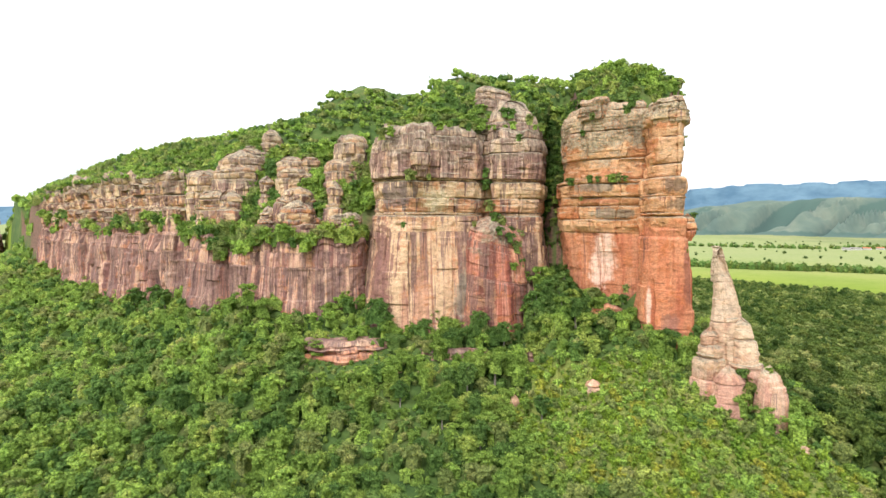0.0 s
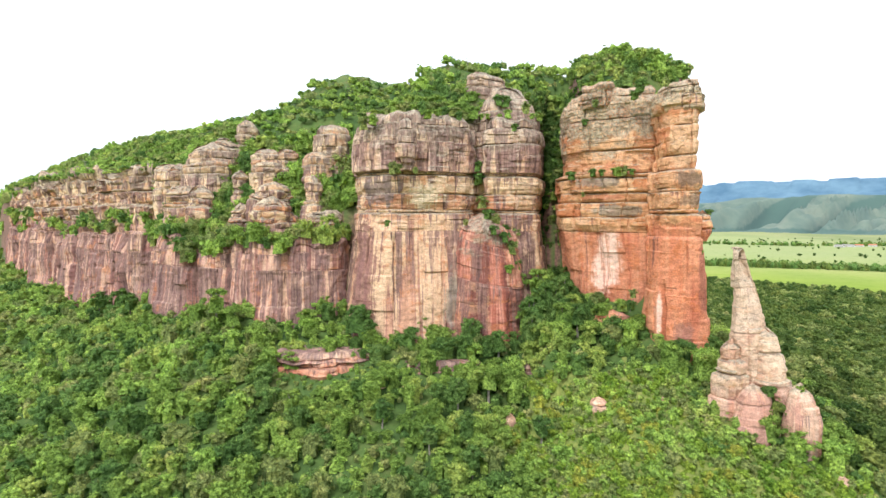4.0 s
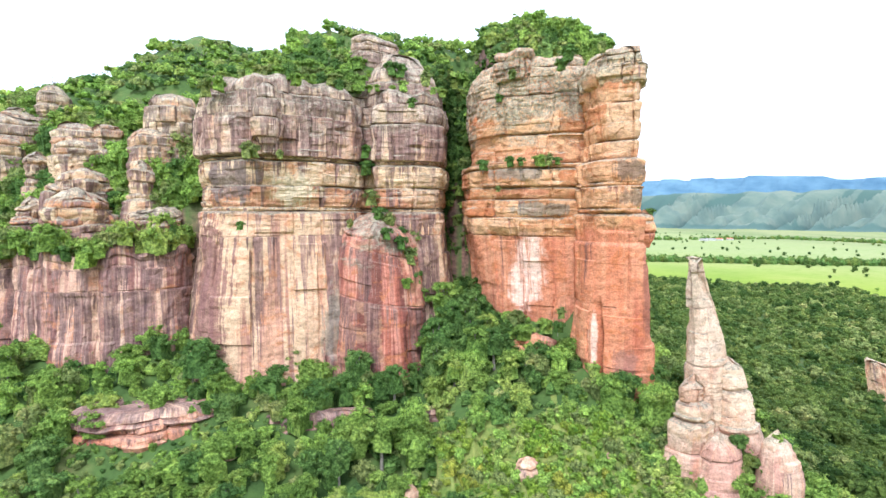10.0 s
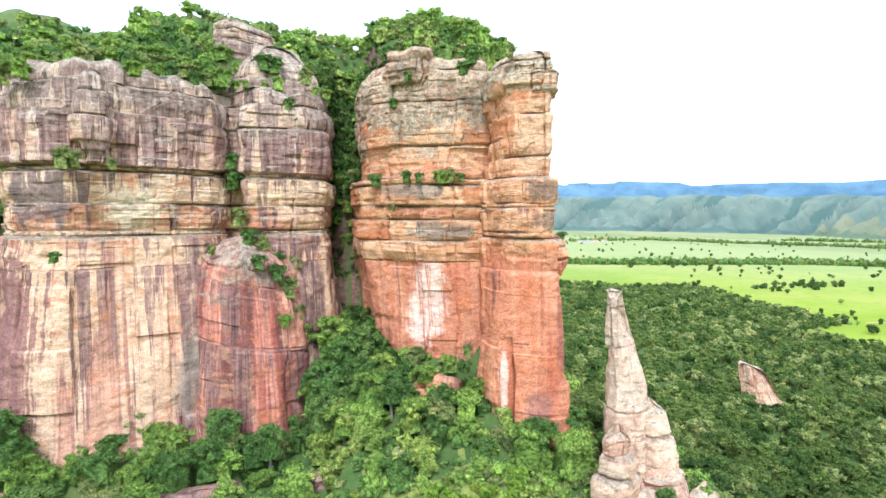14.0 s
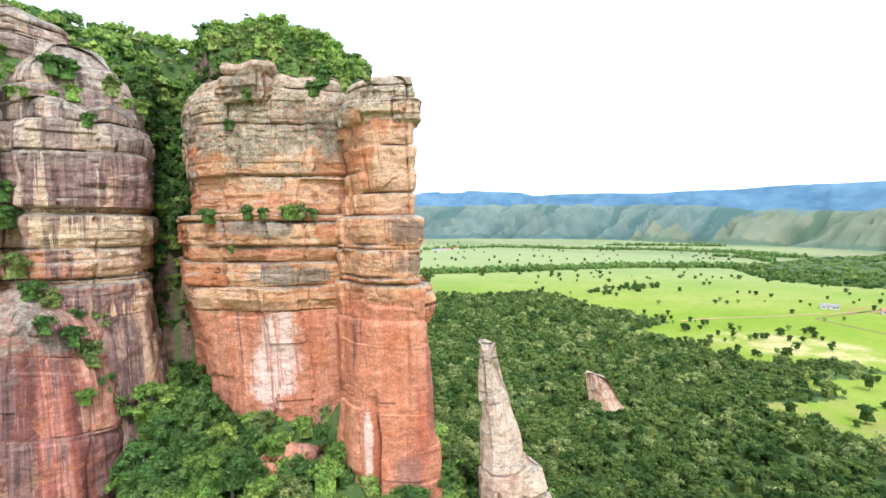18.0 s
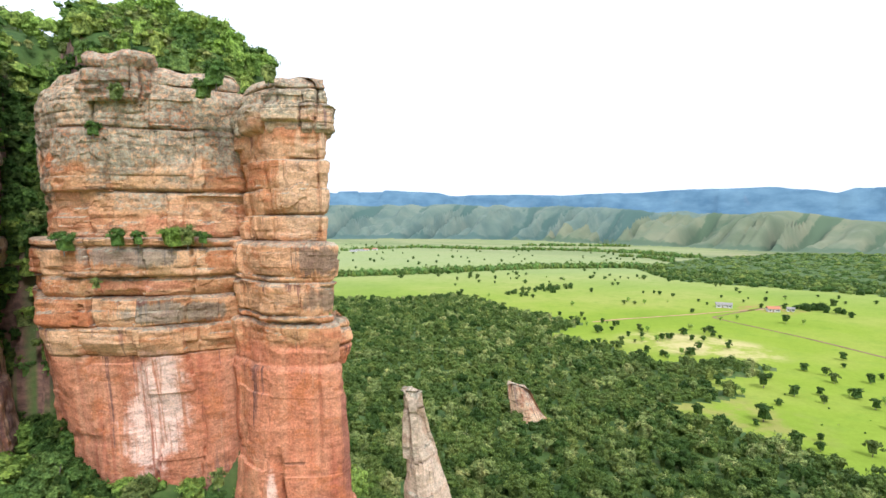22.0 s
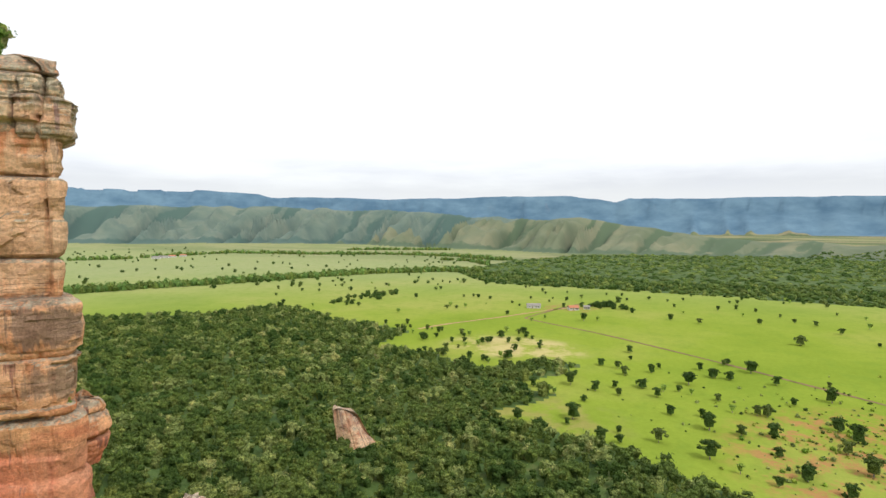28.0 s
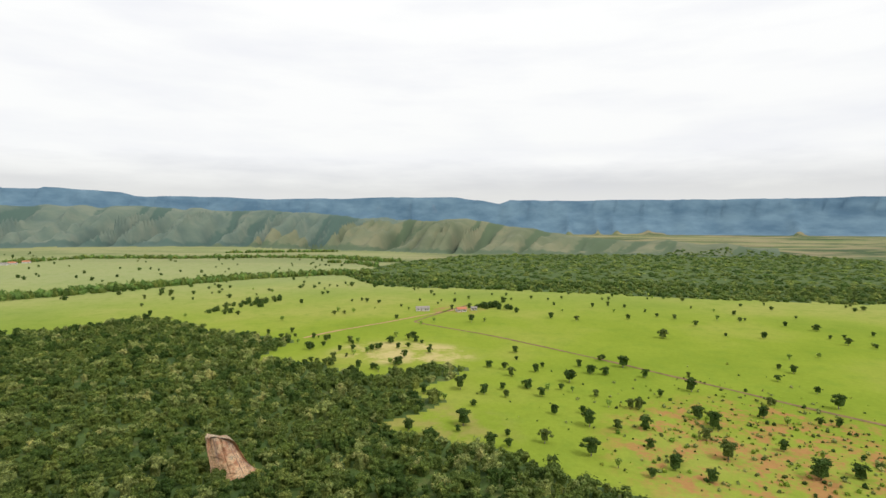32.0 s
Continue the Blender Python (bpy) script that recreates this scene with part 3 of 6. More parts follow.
def rock_mesh(name, outline, beds, seed, mat, spacing=0.4, rise=0.3, profile=((0, 0), (1, 0)), drift=((0, 0, 0), (1, 0, 0)),
              rough=1.0, massive=None, cracks=(), crown=0.6, tilt=(0, 0), ragged=0.0, seams=0.7, layered=1.0):
    """A mass of bedded rock. beds: rows of (base height, offset, length of its blocks, how far they stand out), the last row the top.
    massive: below this height the face is one wall with flutes that run down. cracks: rows of (x, y, low, high, depth, width)."""
    place, normal, s = curve_round(outline, lambda nn: np.where(nn[:, 1] > 0.45, spacing * 6, spacing))
    base, top = beds[0][0], beds[-1][0]
    zs = np.linspace(base, top, max(6, int((top - base) / rise)))
    Z, S = np.meshgrid(zs, s, indexing="ij")
    pz = [row[0] for row in profile]
    off = np.interp(zs, pz, [row[1] for row in profile])[:, None]
    dz = [row[0] for row in drift]
    X = place[None, :, 0] + np.interp(zs, dz, [row[1] for row in drift])[:, None] + normal[None, :, 0] * off
    Y = place[None, :, 1] + np.interp(zs, dz, [row[2] for row in drift])[:, None] + normal[None, :, 1] * off
    warped = Z + 0.14 * smooth_noise(X / 14, Y / 14, Z / 30, seed) + 0.04 * smooth_noise(X / 2.5, Y / 2.5, Z / 9, seed + 1)
    edges = np.array([b[0] for b in beds])
    k = np.clip(np.searchsorted(edges, warped, side="right") - 1, 0, len(beds) - 2)
    bed = [np.array([b[j] for b in beds])[k] for j in (1, 2, 3)]
    low, high = edges[k], edges[np.minimum(k + 1, len(edges) - 1)]
    seam = np.minimum(warped - low, np.where(k == len(beds) - 2, 9.0, high - warped))
    length = np.maximum(bed[1], 0.5)
    along = (S + lattice(k, k * 0, k * 0, seed) * length + 0.35 * smooth_noise(S / 3, Z / 1.7, 0, seed + 2)) / length
    along = along + 0.28 * smooth_noise(along * 0.9, k, 0, seed + 3)
    block = np.floor(along)
    joint = np.minimum(along - block, block + 1 - along) * length
    face = 1.0 if massive is None else np.clip((warped - massive) / 2.0, 0.0, 1.0)
    wander = 0.5 + 0.5 * smooth_noise(S / 11, k * 3.7, 0, seed + 15)
    D = (bed[0] + 0.6 * bed[2] * (lattice(block, k, k * 0, seed + 4) - 0.5) * 2) * (0.1 + 0.9 * np.asarray(face))
    open_seam = np.clip(0.15 + 1.5 * smooth_noise(S / 6, np.round(np.where(warped - low < high - warped, k, k + 1)) * 5.3, 0, seed + 16) + 0.4, 0, 1)
    D = D - (0.04 + 0.4 * face) * rough * seams * open_seam * (1.0 + 0.9 * face) * np.exp(-(seam / 0.2) ** 2) - rough * (0.05 + 0.45 * face) * np.clip(wander * 2 - 1.1, 0, 1) * np.exp(-(joint / 0.18) ** 2)
    # the foot of a bed is worn back under its edge
    rise_in = np.clip((warped - low) / np.maximum(high - low, 0.1), 0, 1)
    D = D - rough * np.asarray(face) * 0.75 * lattice(block, k, k * 0, seed + 40) * (1 - rise_in) ** 3
    # strata of uneven thickness that weather in and out along the face
    strata = np.cumsum(np.random.default_rng(seed).uniform(0.5, 3.4, 140)) + base - 6
    sz = warped + 0.45 * smooth_noise(S / 7, Z / 6, 3, seed + 43)
    ks = np.searchsorted(strata, sz)
    lip = np.minimum(sz - strata[np.maximum(ks - 1, 0)], strata[np.minimum(ks, 139)] - sz)
    worn = smooth_noise(S / 3.6, ks * 7.3, 1, seed + 44) + 0.5 * smooth_noise(S / 1.3, ks * 5.1, 2, seed + 45)
    D = D + rough * layered * np.asarray(face) * (0.34 * worn - 0.32 * np.clip(2 * worn, 0, 1) * np.exp(-(lip / 0.15) ** 2))
    # tall joints that cut through many beds, and blocks broken out of the face
    run = (S + 1.1 * smooth_noise(Z / 7, S / 20, 4, seed + 17)) / 6.5
    run = run + 0.33 * smooth_noise(run * 0.8, 0, 7, seed + 18)
    slot = np.minimum(run - np.floor(run), np.floor(run) + 1 - run) * 6.5
    D = D - rough * 0.9 * np.clip(0.05 + smooth_noise(np.round(run) * 3.3, Z / 9, 5, seed + 19), 0, 1) * np.exp(-(slot / 0.2) ** 2)
    D = D + rough * 0.8 * (lattice(np.floor(run), np.floor(Z / 9 + lattice(np.floor(run), k * 0, k * 0, seed) * 3), k * 0, seed + 20) - 0.5)
    cu, cv = S / 2.6 + 0.4 * smooth_noise(S / 2, Z / 2, 8, seed + 21), Z / 1.9 + 0.4 * smooth_noise(S / 2, Z / 2, 9, seed + 22)
    D = D + rough * np.asarray(face) * 0.55 * np.clip(lattice(np.floor(cu), np.floor(cv), k * 0, seed + 23) - 0.62, 0, 1)
    # thin beds weathered in and out, in places
    thin = np.floor(warped / 0.6 + 0.8 * smooth_noise(S / 9, Z / 5, 3, seed + 5))
    D = D + rough * face * 0.3 * np.clip(smooth_noise(S / 10, Z / 7, 6, seed + 24), 0, 1) * (lattice(thin, np.floor(S / 5 + thin * 0.37), k * 0, seed + 6) - 0.5)
    D = D + rough * (0.6 * rough_noise(X / 8, Y / 8, Z / 9, seed + 8, 2) + 0.13 * rough_noise(X / 1.8, Y / 1.8, Z / 1.4, seed + 9, 4, 0.6))
    flute = 0.5 * smooth_noise(S / 4.5, Z / 26, 1, seed + 10) + 0.2 * smooth_noise(S / 1.3, Z / 12, 2, seed + 11)
    D = D + rough * (1 - 0.7 * np.asarray(face)) * flute
    hollow = smooth_noise(X / 3.2, Y / 3.2, Z / 1.5, seed + 12)
    D = D - rough * 0.9 * np.asarray(face) * np.clip(hollow - 0.45, 0, 1)
    for cx, cy, c0, c1, depth, width in cracks:
        gap = np.hypot(X - cx - 0.25 * smooth_noise(Z / 4, 0, 0, seed + 13), (Y - cy) * 0.25)
        D = D - depth * np.exp(-(gap / width) ** 2) * np.clip((Z - c0) / 1.5, 0, 1) * np.clip((c1 - Z) / 2.5, 0, 1)
    D = D - 0.9 * np.clip(1 - (top - Z) / 1.2, 0, 1) ** 2
    X, Y = X + normal[None, :, 0] * D, Y + normal[None, :, 1] * D
    cx, cy = X[-1].mean(), Y[-1].mean()
    rows = [np.stack([X, Y, Z], -1)]
    for f in (0.93, 0.82, 0.66, 0.45, 0.22, 0.04):
        x, y = cx + (X[-1] - cx) * f, cy + (Y[-1] - cy) * f
        z = top + (1 - f) * crown * 1.5 + crown * 0.8 * rough_noise(x / 3.5, y / 3.5, 0, seed + 14, 3) * min(1, (1 - f) * 5)
        rows.append(np.stack([x, y, z], -1)[None])
    grid = np.concatenate(rows)
    if ragged:
        t = np.clip((grid[..., 2] - top + 7.0) / 7.0, 0, 1) ** 2
        grid[..., 2] += ragged * t * rough_noise(grid[..., 0] / 9, grid[..., 1] / 9, 0, seed + 30, 3, 0.6)
    if tilt != (0, 0):
        t = np.clip((grid[..., 2] - base) / (top - base), 0, 1)
        grid[..., 2] += t * (tilt[0] * (grid[..., 0] - cx) + tilt[1] * (grid[..., 1] - cy))
    nr, nc = grid.shape[:2]
    i, j = np.meshgrid(np.arange(nr - 1), np.arange(nc), indexing="ij")
    a, b = i * nc + j, i * nc + (j + 1) % nc
    me = mesh_of(name, grid.reshape(-1, 3), np.stack([a, b, b + nc, a + nc], -1).reshape(-1, 4), (mat,), False)
    values = {"arc": S, "drop": high - warped, "tall": high - low, "block": lattice(block, k, k * 0, seed + 41), "bed": lattice(k, k * 0, k * 0, seed + 42),
              "edge": np.minimum(np.where(open_seam > 0.3, seam, 9.0), np.minimum(joint / np.clip(np.asarray(face) * (wander * 2 - 1.0), 0.05, 1), slot * 1.5 + 0.1))}
    for key, v in values.items():
        v = np.concatenate([v] + [v[-1:]] * (nr - len(v))).astype(np.float32)
        me.attributes.new(key, "FLOAT", "POINT").data.foreach_set("value", v.ravel())
    return me


def ring(cx, cy, rx, ry, turn=0.0, n=9, seed=0, wild=0.18):
    rng = np.random.default_rng(seed)
    a = np.linspace(0, 2 * np.pi, n, endpoint=False) + rng.uniform(-0.15, 0.15, n)
    r = 1 + rng.uniform(-wild, wild, n)
    x, y = rx * r * np.cos(a), ry * r * np.sin(a)
    t = radians(turn)
    return [(cx + u * math.cos(t) - v * math.sin(t), cy + u * math.sin(t) + v * math.cos(t)) for u, v in zip(x, y)]

# ---- the lie of the land ----
# the foot of the cliffs: x, y, height of its foot, then heights 3, 8, 30, 60 and 120 m behind it
BROW = np.array([
    (-330, 420, -22, 8, 14, 28, 35, 37), (-240, 322, -28, 12, 18.5, 33, 41, 43), (-160, 256, -31, 15, 20, 36, 45, 46),
    (-104, 211, -31, 13, 18, 35, 46, 50), (-84, 184, -28.5, -6.5, 2, 31, 52, 58), (-50, 168, -24, -6.5, 2, 33, 57, 63),
    (-24, 165, -25, -5, 4, 34, 52, 56), (-17, 161, -26.5, 18, 28, 41, 53, 57), (-9, 156, -28, 22, 30, 42, 53, 57), (3, 158, -28, 22, 30.5, 43, 54, 57),
    (12, 164, -26.5, 22, 31, 44, 55, 59), (17, 161, -27, 24, 31, 48, 59, 62),
], float)
BROW_EAST = np.array([
    (28, 163, -22, 24, 31, 49, 60, 62), (33, 172, -16, 24, 31, 48, 59, 62), (41, 160.5, -15, 24, 33, 44, 52, 50), (46.5, 150.5, -18, 24, 33, 44, 53, 50),
    (51, 147, -20, 24, 33, 44, 53, 50), (56.5, 137.5, -24, 12, 24, 38, 50, 48), (61, 148, -27, -20, -12, 25, 45, 48), (72, 162, -34, -25, -18, 15, 45, 48),
    (90, 200, -40, -32, -26, 5, 40, 45), (120, 270, -48, -38, -32, 0, 30, 40), (150, 420, -56, -46, -40, 0, 30, 40),
], float)
BROW = np.concatenate([BROW, BROW_EAST])
PLAIN = -69.0


def within_line(poly, x, y):
    """Whether each point lies inside a closed line."""
    res = np.zeros(np.shape(x), bool)
    for (ax, ay), (bx, by) in zip(poly, np.roll(poly, -1, 0)):
        res ^= ((ay > y) != (by > y)) & (x < (bx - ax) * (y - ay) / (by - ay + 1e-12) + ax)
    return res


def land(x, y):
    """Height of the ground near the cliffs, and how far behind the foot (negative: in front)."""
    x, y = np.broadcast_arrays(np.asarray(x, float), np.asarray(y, float))
    best, where = np.full(x.shape, 1e9), np.zeros(x.shape)
    for k in range(len(BROW) - 1):
        ax, ay, bx, by = *BROW[k, :2], *BROW[k + 1, :2]
        dx, dy = bx - ax, by - ay
        t = np.clip(((x - ax) * dx + (y - ay) * dy) / (dx * dx + dy * dy), 0, 1)
        d = np.hypot(x - ax - t * dx, y - ay - t * dy)
        hit = d < best - 1e-9
        best, where = np.where(hit, d, best), np.where(hit, k + t, where)
    behind = np.where(within_line(np.concatenate([BROW[:, :2], [(160, 1500), (-1500, 1500), (-900, 1050)]]), x, y), best, -best)
    n = np.arange(len(BROW))
    foot = np.interp(where, n, BROW[:, 2])
    reach = np.interp(-behind, [0, 25, 50, 80, 120, 200], [1, 0.71, 0.42, 0.24, 0.1, 0])
    low = PLAIN + (foot - PLAIN) * reach
    steps = np.array([0, 3, 8, 30, 60, 120.0])
    hs = [foot] + [np.interp(where, n, BROW[:, c]) for c in range(3, 8)]
    high = hs[0]
    for c in range(5):
        t = np.clip((behind - steps[c]) / (steps[c + 1] - steps[c]), 0, 1)
        high = high + (hs[c + 1] - hs[c]) * t
    z = np.where(behind > 0, high, low)
    # the wooded dome behind the tower
    away = np.hypot(x - 58, (y - 187) / 1.12)
    dome = 50.5 - 0.021 * away**2 - 1.6 * np.clip(away - 27, 0, None)
    z = np.where(behind > 2, np.maximum(z, dome), z)
    knoll = 38.5 - 0.95 * np.hypot(x - 13.5, y - 175)
    z = np.where(behind > 3, np.maximum(z, knoll), z)
    # the wooded cleft between the buttress and the tower
    axis_x = 31.5 + 0.22 * (y - 150)
    gully = np.clip((9.0 - np.abs(x - axis_x)) / 5.5, 0, 1)
    ramp_z = -23 + (y - 148) * 1.3
    z = np.where((gully > 0) & (y > 146) & (y < 197), np.minimum(z, ramp_z + (1 - gully) * 62), z)
    bumps = np.clip((z - PLAIN) / 12, 0, 1)
    z = z + bumps * (1.2 * rough_noise(x / 14, y / 14, 0, 21, 3) + 0.3 * smooth_noise(x / 3, y / 3, 0, 22))
    return z, behind


CENTRE = (20.0, 60.0)


def far_land(az, r):
    """Height of the country beyond: the plain, the spurred ridge, the green hills and the table mountains. az in degrees."""
    z = PLAIN + np.interp(r, [2400, 4600], [0, 46])
    fold = lambda f, sd: np.abs(rough_noise(az / f + r / 2600, r / 1500, 0, sd, 2, 0.4))  # noqa: E731
    u, v = np.sin(np.radians(az)) * r, np.cos(np.radians(az)) * r
    lean = az - (r - 3000) / 170 + 0.6 * smooth_noise(az / 2, r / 400, 0, 34)
    ribs = 1 - 1.5 * np.abs(smooth_noise(lean / 1.8, r / 2600, 0, 31)) - 0.6 * np.abs(smooth_noise(lean / 0.7, r / 900, 0, 32)) + 0.15 * smooth_noise(u / 80, v / 80, 0, 35)
    # long ridge: an even crest that falls away to low hills, its flank ribbed with spurs
    h = np.interp(az, [8, 20, 30, 37, 47, 50, 56, 64, 68, 75, 80, 83.5, 87, 90, 94, 97.5, 100, 103, 105, 108, 112],
                  [0, 90, 172, 186, 186, 186, 172, 164, 134, 124, 125, 102, 84, 62, 44, 33, 46, 27, 34, 12, 0])
    mid = np.interp(az, [30, 40, 56, 65, 75, 85, 100, 112], [3800, 3750, 3500, 3050, 2600, 2400, 2250, 2200])
    deep = np.interp(az, [40, 60, 80, 100], [1000, 900, 640, 420])
    t = (r - mid + 60 * rough_noise(az / 6, 0, 0, 30, 2)) / deep
    rise = np.clip(1 + t, 0, 1)
    flank = np.where(t < 0, rise, 0)
    z = z + h * np.where(t < 0, rise, np.clip(1 - t, 0, 1)) * (1 + 0.05 * smooth_noise(az / 1.3, 0, 0, 33)) + 0.85 * h * (ribs - 0.55) * np.sin(np.pi * flank) ** 1.2
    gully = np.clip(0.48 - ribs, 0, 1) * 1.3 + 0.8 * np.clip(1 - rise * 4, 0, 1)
    hilly = (h > 8) & (np.abs(t) < 1.02)
    # table mountains
    top = np.interp(az, [-60, 0, 24, 32, 40, 47, 48.2, 52, 58, 66, 72, 79, 82.2, 83.6, 84.8, 100, 112, 125, 150, 300],
                    [40, 200, 250, 262, 285, 285, 258, 268, 258, 266, 285, 287, 250, 225, 258, 250, 240, 235, 180, 40])
    slope = np.clip(1 + (r - 4640) / 400 * (0.8 + 0.9 * fold(2.6, 51)), 0, 1)
    wall = np.clip((r - 4620 - 40 * rough_noise(az / 1.5, 0, 0, 52, 3)) / 25, 0, 1)
    z = z + (top + 20) * (0.7 * slope**1.2 + 0.3 * wall) * (1 + 0.012 * rough_noise(az / 2.5, 0, 0, 53, 3))
    return z, hilly, gully


def ground_height(x, y):
    x, y = np.broadcast_arrays(np.asarray(x, float), np.asarray(y, float))
    r = np.hypot(x - CENTRE[0], y - CENTRE[1])
    az = np.degrees(np.arctan2(x - CENTRE[0], y - CENTRE[1]))
    z, behind = land(x, y)
    fade = np.clip((r - 480) / 400, 0, 1)
    hill = np.where(behind > 0, z, PLAIN + (z - PLAIN))
    return hill * (1 - fade) + far_land(az, np.maximum(r, 1.0))[0] * fade


FOREST = np.array([(64, 128), (80, 150), (100, 200), (130, 290), (170, 420), (300, 640), (356, 560), (408, 497), (478, 476), (462, 410), (436, 372), (415, 283), (352, 280), (351, 234), (330, 190), (366, 160),
          (362, 138), (337, 146), (306, 168), (300, 139), (279, 148), (256, 165), (247, 135), (242, 106), (225, 81), (212, 56), (190, 20), (140, -10), (60, 10), (60, 74), (80, 78), (79, 100), (62, 110)], float)
DARK_WOOD = np.array([(962, 469), (805, 347), (796, 193), (786, 82), (758, -72), (746, -158), (735, -420), (1500, -900), (2075, -602), (1900, -146), (1850, 161), (1700, 383), (1330, 480), (1084, 478)], float)
MEADOW = np.array([(18, 126), (28, 131), (42, 128), (52, 121), (53, 110), (62, 104), (78, 98), (80, 78), (55, 74), (30, 92), (18, 108), (14, 122)], float)


def build_ground():
    az = np.concatenate([np.arange(-58, 20, 0.4), np.arange(20, 126, 0.27), np.arange(126, 302, 3.0)])
    r = np.concatenate([np.arange(0.02, 330, 4.2), np.geomspace(332, 1500, 60), np.geomspace(1522, 4860, 110)])
    R, A = np.meshgrid(r, az, indexing="ij")
    X, Y = CENTRE[0] + R * np.sin(np.radians(A)), CENTRE[1] + R * np.cos(np.radians(A))
    Z = ground_height(X, Y)
    nr, nc = R.shape
    i, j = np.meshgrid(np.arange(nr - 1), np.arange(nc), indexing="ij")
    a, b = i * nc + j, i * nc + (j + 1) % nc
    quads = np.stack([a, a + nc, b + nc, b], -1).reshape(-1, 4)
    zc, rc, ac = Z[:-1].ravel(), R[:-1].ravel(), A[:-1].ravel()
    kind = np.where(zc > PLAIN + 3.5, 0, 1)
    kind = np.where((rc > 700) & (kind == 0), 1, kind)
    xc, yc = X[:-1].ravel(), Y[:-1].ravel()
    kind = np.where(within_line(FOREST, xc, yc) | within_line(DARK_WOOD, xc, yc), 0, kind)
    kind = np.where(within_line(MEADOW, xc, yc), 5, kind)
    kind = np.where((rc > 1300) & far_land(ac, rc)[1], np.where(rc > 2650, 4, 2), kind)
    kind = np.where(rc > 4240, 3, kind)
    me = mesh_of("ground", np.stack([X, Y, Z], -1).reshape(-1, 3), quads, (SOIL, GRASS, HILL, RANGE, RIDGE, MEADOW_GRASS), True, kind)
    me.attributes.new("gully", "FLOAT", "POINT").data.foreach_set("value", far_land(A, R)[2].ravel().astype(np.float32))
    tagged(new("ground", me), "grassy plain with wooded slopes, hills and far table mountains", "ground", "", "structure")


build_ground()

# ---- the cliffs ----
def rock_thing(name, label, at, pieces, category="cliff", group=""):
    """pieces: (part name, label, mesh), in world places; the thing stands at its base."""
    base = thing(name, at, label, category, group)
    for piece, words, me in pieces:
        ob = part(piece, me, base, words)
        ob.matrix_parent_inverse = Matrix.Translation(Vector(at)).inverted()
    return base


def build_buttress():
    face = rock_mesh("rock_face", [(-21.5, 172), (-20.5, 163), (-17, 156), (-11, 152.5), (-4, 153.5), (4, 155), (9, 157.5), (12.5, 163), (15, 158.5),
                                   (22, 157), (28, 159), (30.5, 166), (33, 178), (34, 194), (8, 200), (-20, 194)],
                     [(-36, 0.5, 18, 0.3), (-3.2, 0.2, 11, 0.5), (1.6, -0.4, 30, 0.1), (2.4, 0.1, 9, 0.5), (6.6, 0.4, 10, 0.4), (11.4, -0.2, 30, 0.1), (12.2, 1.0, 6, 0.9),
                      (20.0, 0.6, 4.5, 1.1), (24.6, -0.2, 3.5, 1.3), (27.6, -0.8, 4, 0.7)],
                     101, ROCK_BUTTRESS, 0.36, 0.27, ((-36, 5.0), (-25, 3.2), (-3, 0.8), (2, 0), (12, 0.2), (22, 0), (27.6, -1.8)), massive=-3.0, ragged=2.0, crown=0.2, layered=0.45,
                     cracks=((13, 161, -2, 31, 2.0, 0.9), (-4.5, 150, 12, 30, 1.6, 0.7), (-9.5, 149, 13, 29, 1.2, 0.8), (3, 153, -34, -8, 0.8, 0.3), (-13, 148, -30, 0, 0.7, 0.35)))
    fin = rock_mesh("red_fin", [(6, 161), (8.5, 153.2), (12.5, 150.8), (18, 151.5), (22.5, 154.5), (24.5, 161), (17, 167), (9, 167)],
                    [(-36, 0.4, 9, 0.3), (-16, 0.0, 7, 0.4), (-6, -0.3, 6, 0.5), (-1.5, -0.8, 5, 0.5)],
                    102, sandstone("fin_sandstone", 4.0, 0.7, 0.8, -5.0, None, 63.0, 0.35,
                    wall=((0.42, (0.22, 0.09, 0.075)), (0.47, RED), (0.51, (0.55, 0.27, 0.20)), (0.54, (0.33, 0.13, 0.10)), (0.60, (0.20, 0.085, 0.07)))), 0.36, 0.3, ((-36, 2.4), (-16, 0.8), (-1, -1.0)), massive=-5.0, tilt=(-0.32, 0.1), ragged=2.0)
    upper = rock_mesh("summit_step", ring(21.5, 170.5, 9.5, 8.5, 10, 11, 5, 0.1), [(16, 0.4, 12, 0.4), (30, 0.2, 9, 0.4), (34, 0, 9, 0.3), (37.5, -0.3, 6, 0.3)],
                      103, ROCK_BUTTRESS, 0.4, 0.3, ((16, 0.8), (27, 0.2), (31, -1.0), (34, -2.8), (36.4, -5.0), (37.5, -6.6)), crown=0.4, rough=0.7)
    knob = rock_mesh("summit_boulder", ring(17.0, 175, 5.6, 4.2, 0, 9, 6, 0.2), [(30, 0.2, 6, 0.4), (38.5, 0.2, 5, 0.4), (40.6, 0.3, 4, 0.5), (42.8, -0.2, 4, 0.3)],
                     104, ROCK_BUTTRESS, 0.34, 0.26, ((30, 0.5), (38.5, 0), (41.6, -0.6), (42.8, -2.0)), crown=0.4, rough=0.9, tilt=(-0.12, 0), ragged=0.8)
    lump = rock_mesh("hanging_block", ring(-6.5, 151.3, 2.3, 2.2, 0, 8, 7), [(12.4, -0.4, 4, 0.2), (15.5, 0.2, 4, 0.3), (19, 0.3, 4, 0.3), (22.5, 0.1, 3, 0.3), (25.5, -0.6, 3, 0.2)],
                     105, ROCK_BUTTRESS, 0.3, 0.26, ((12.4, -0.5), (18, 0.2), (25.5, -0.9)), rough=0.7)
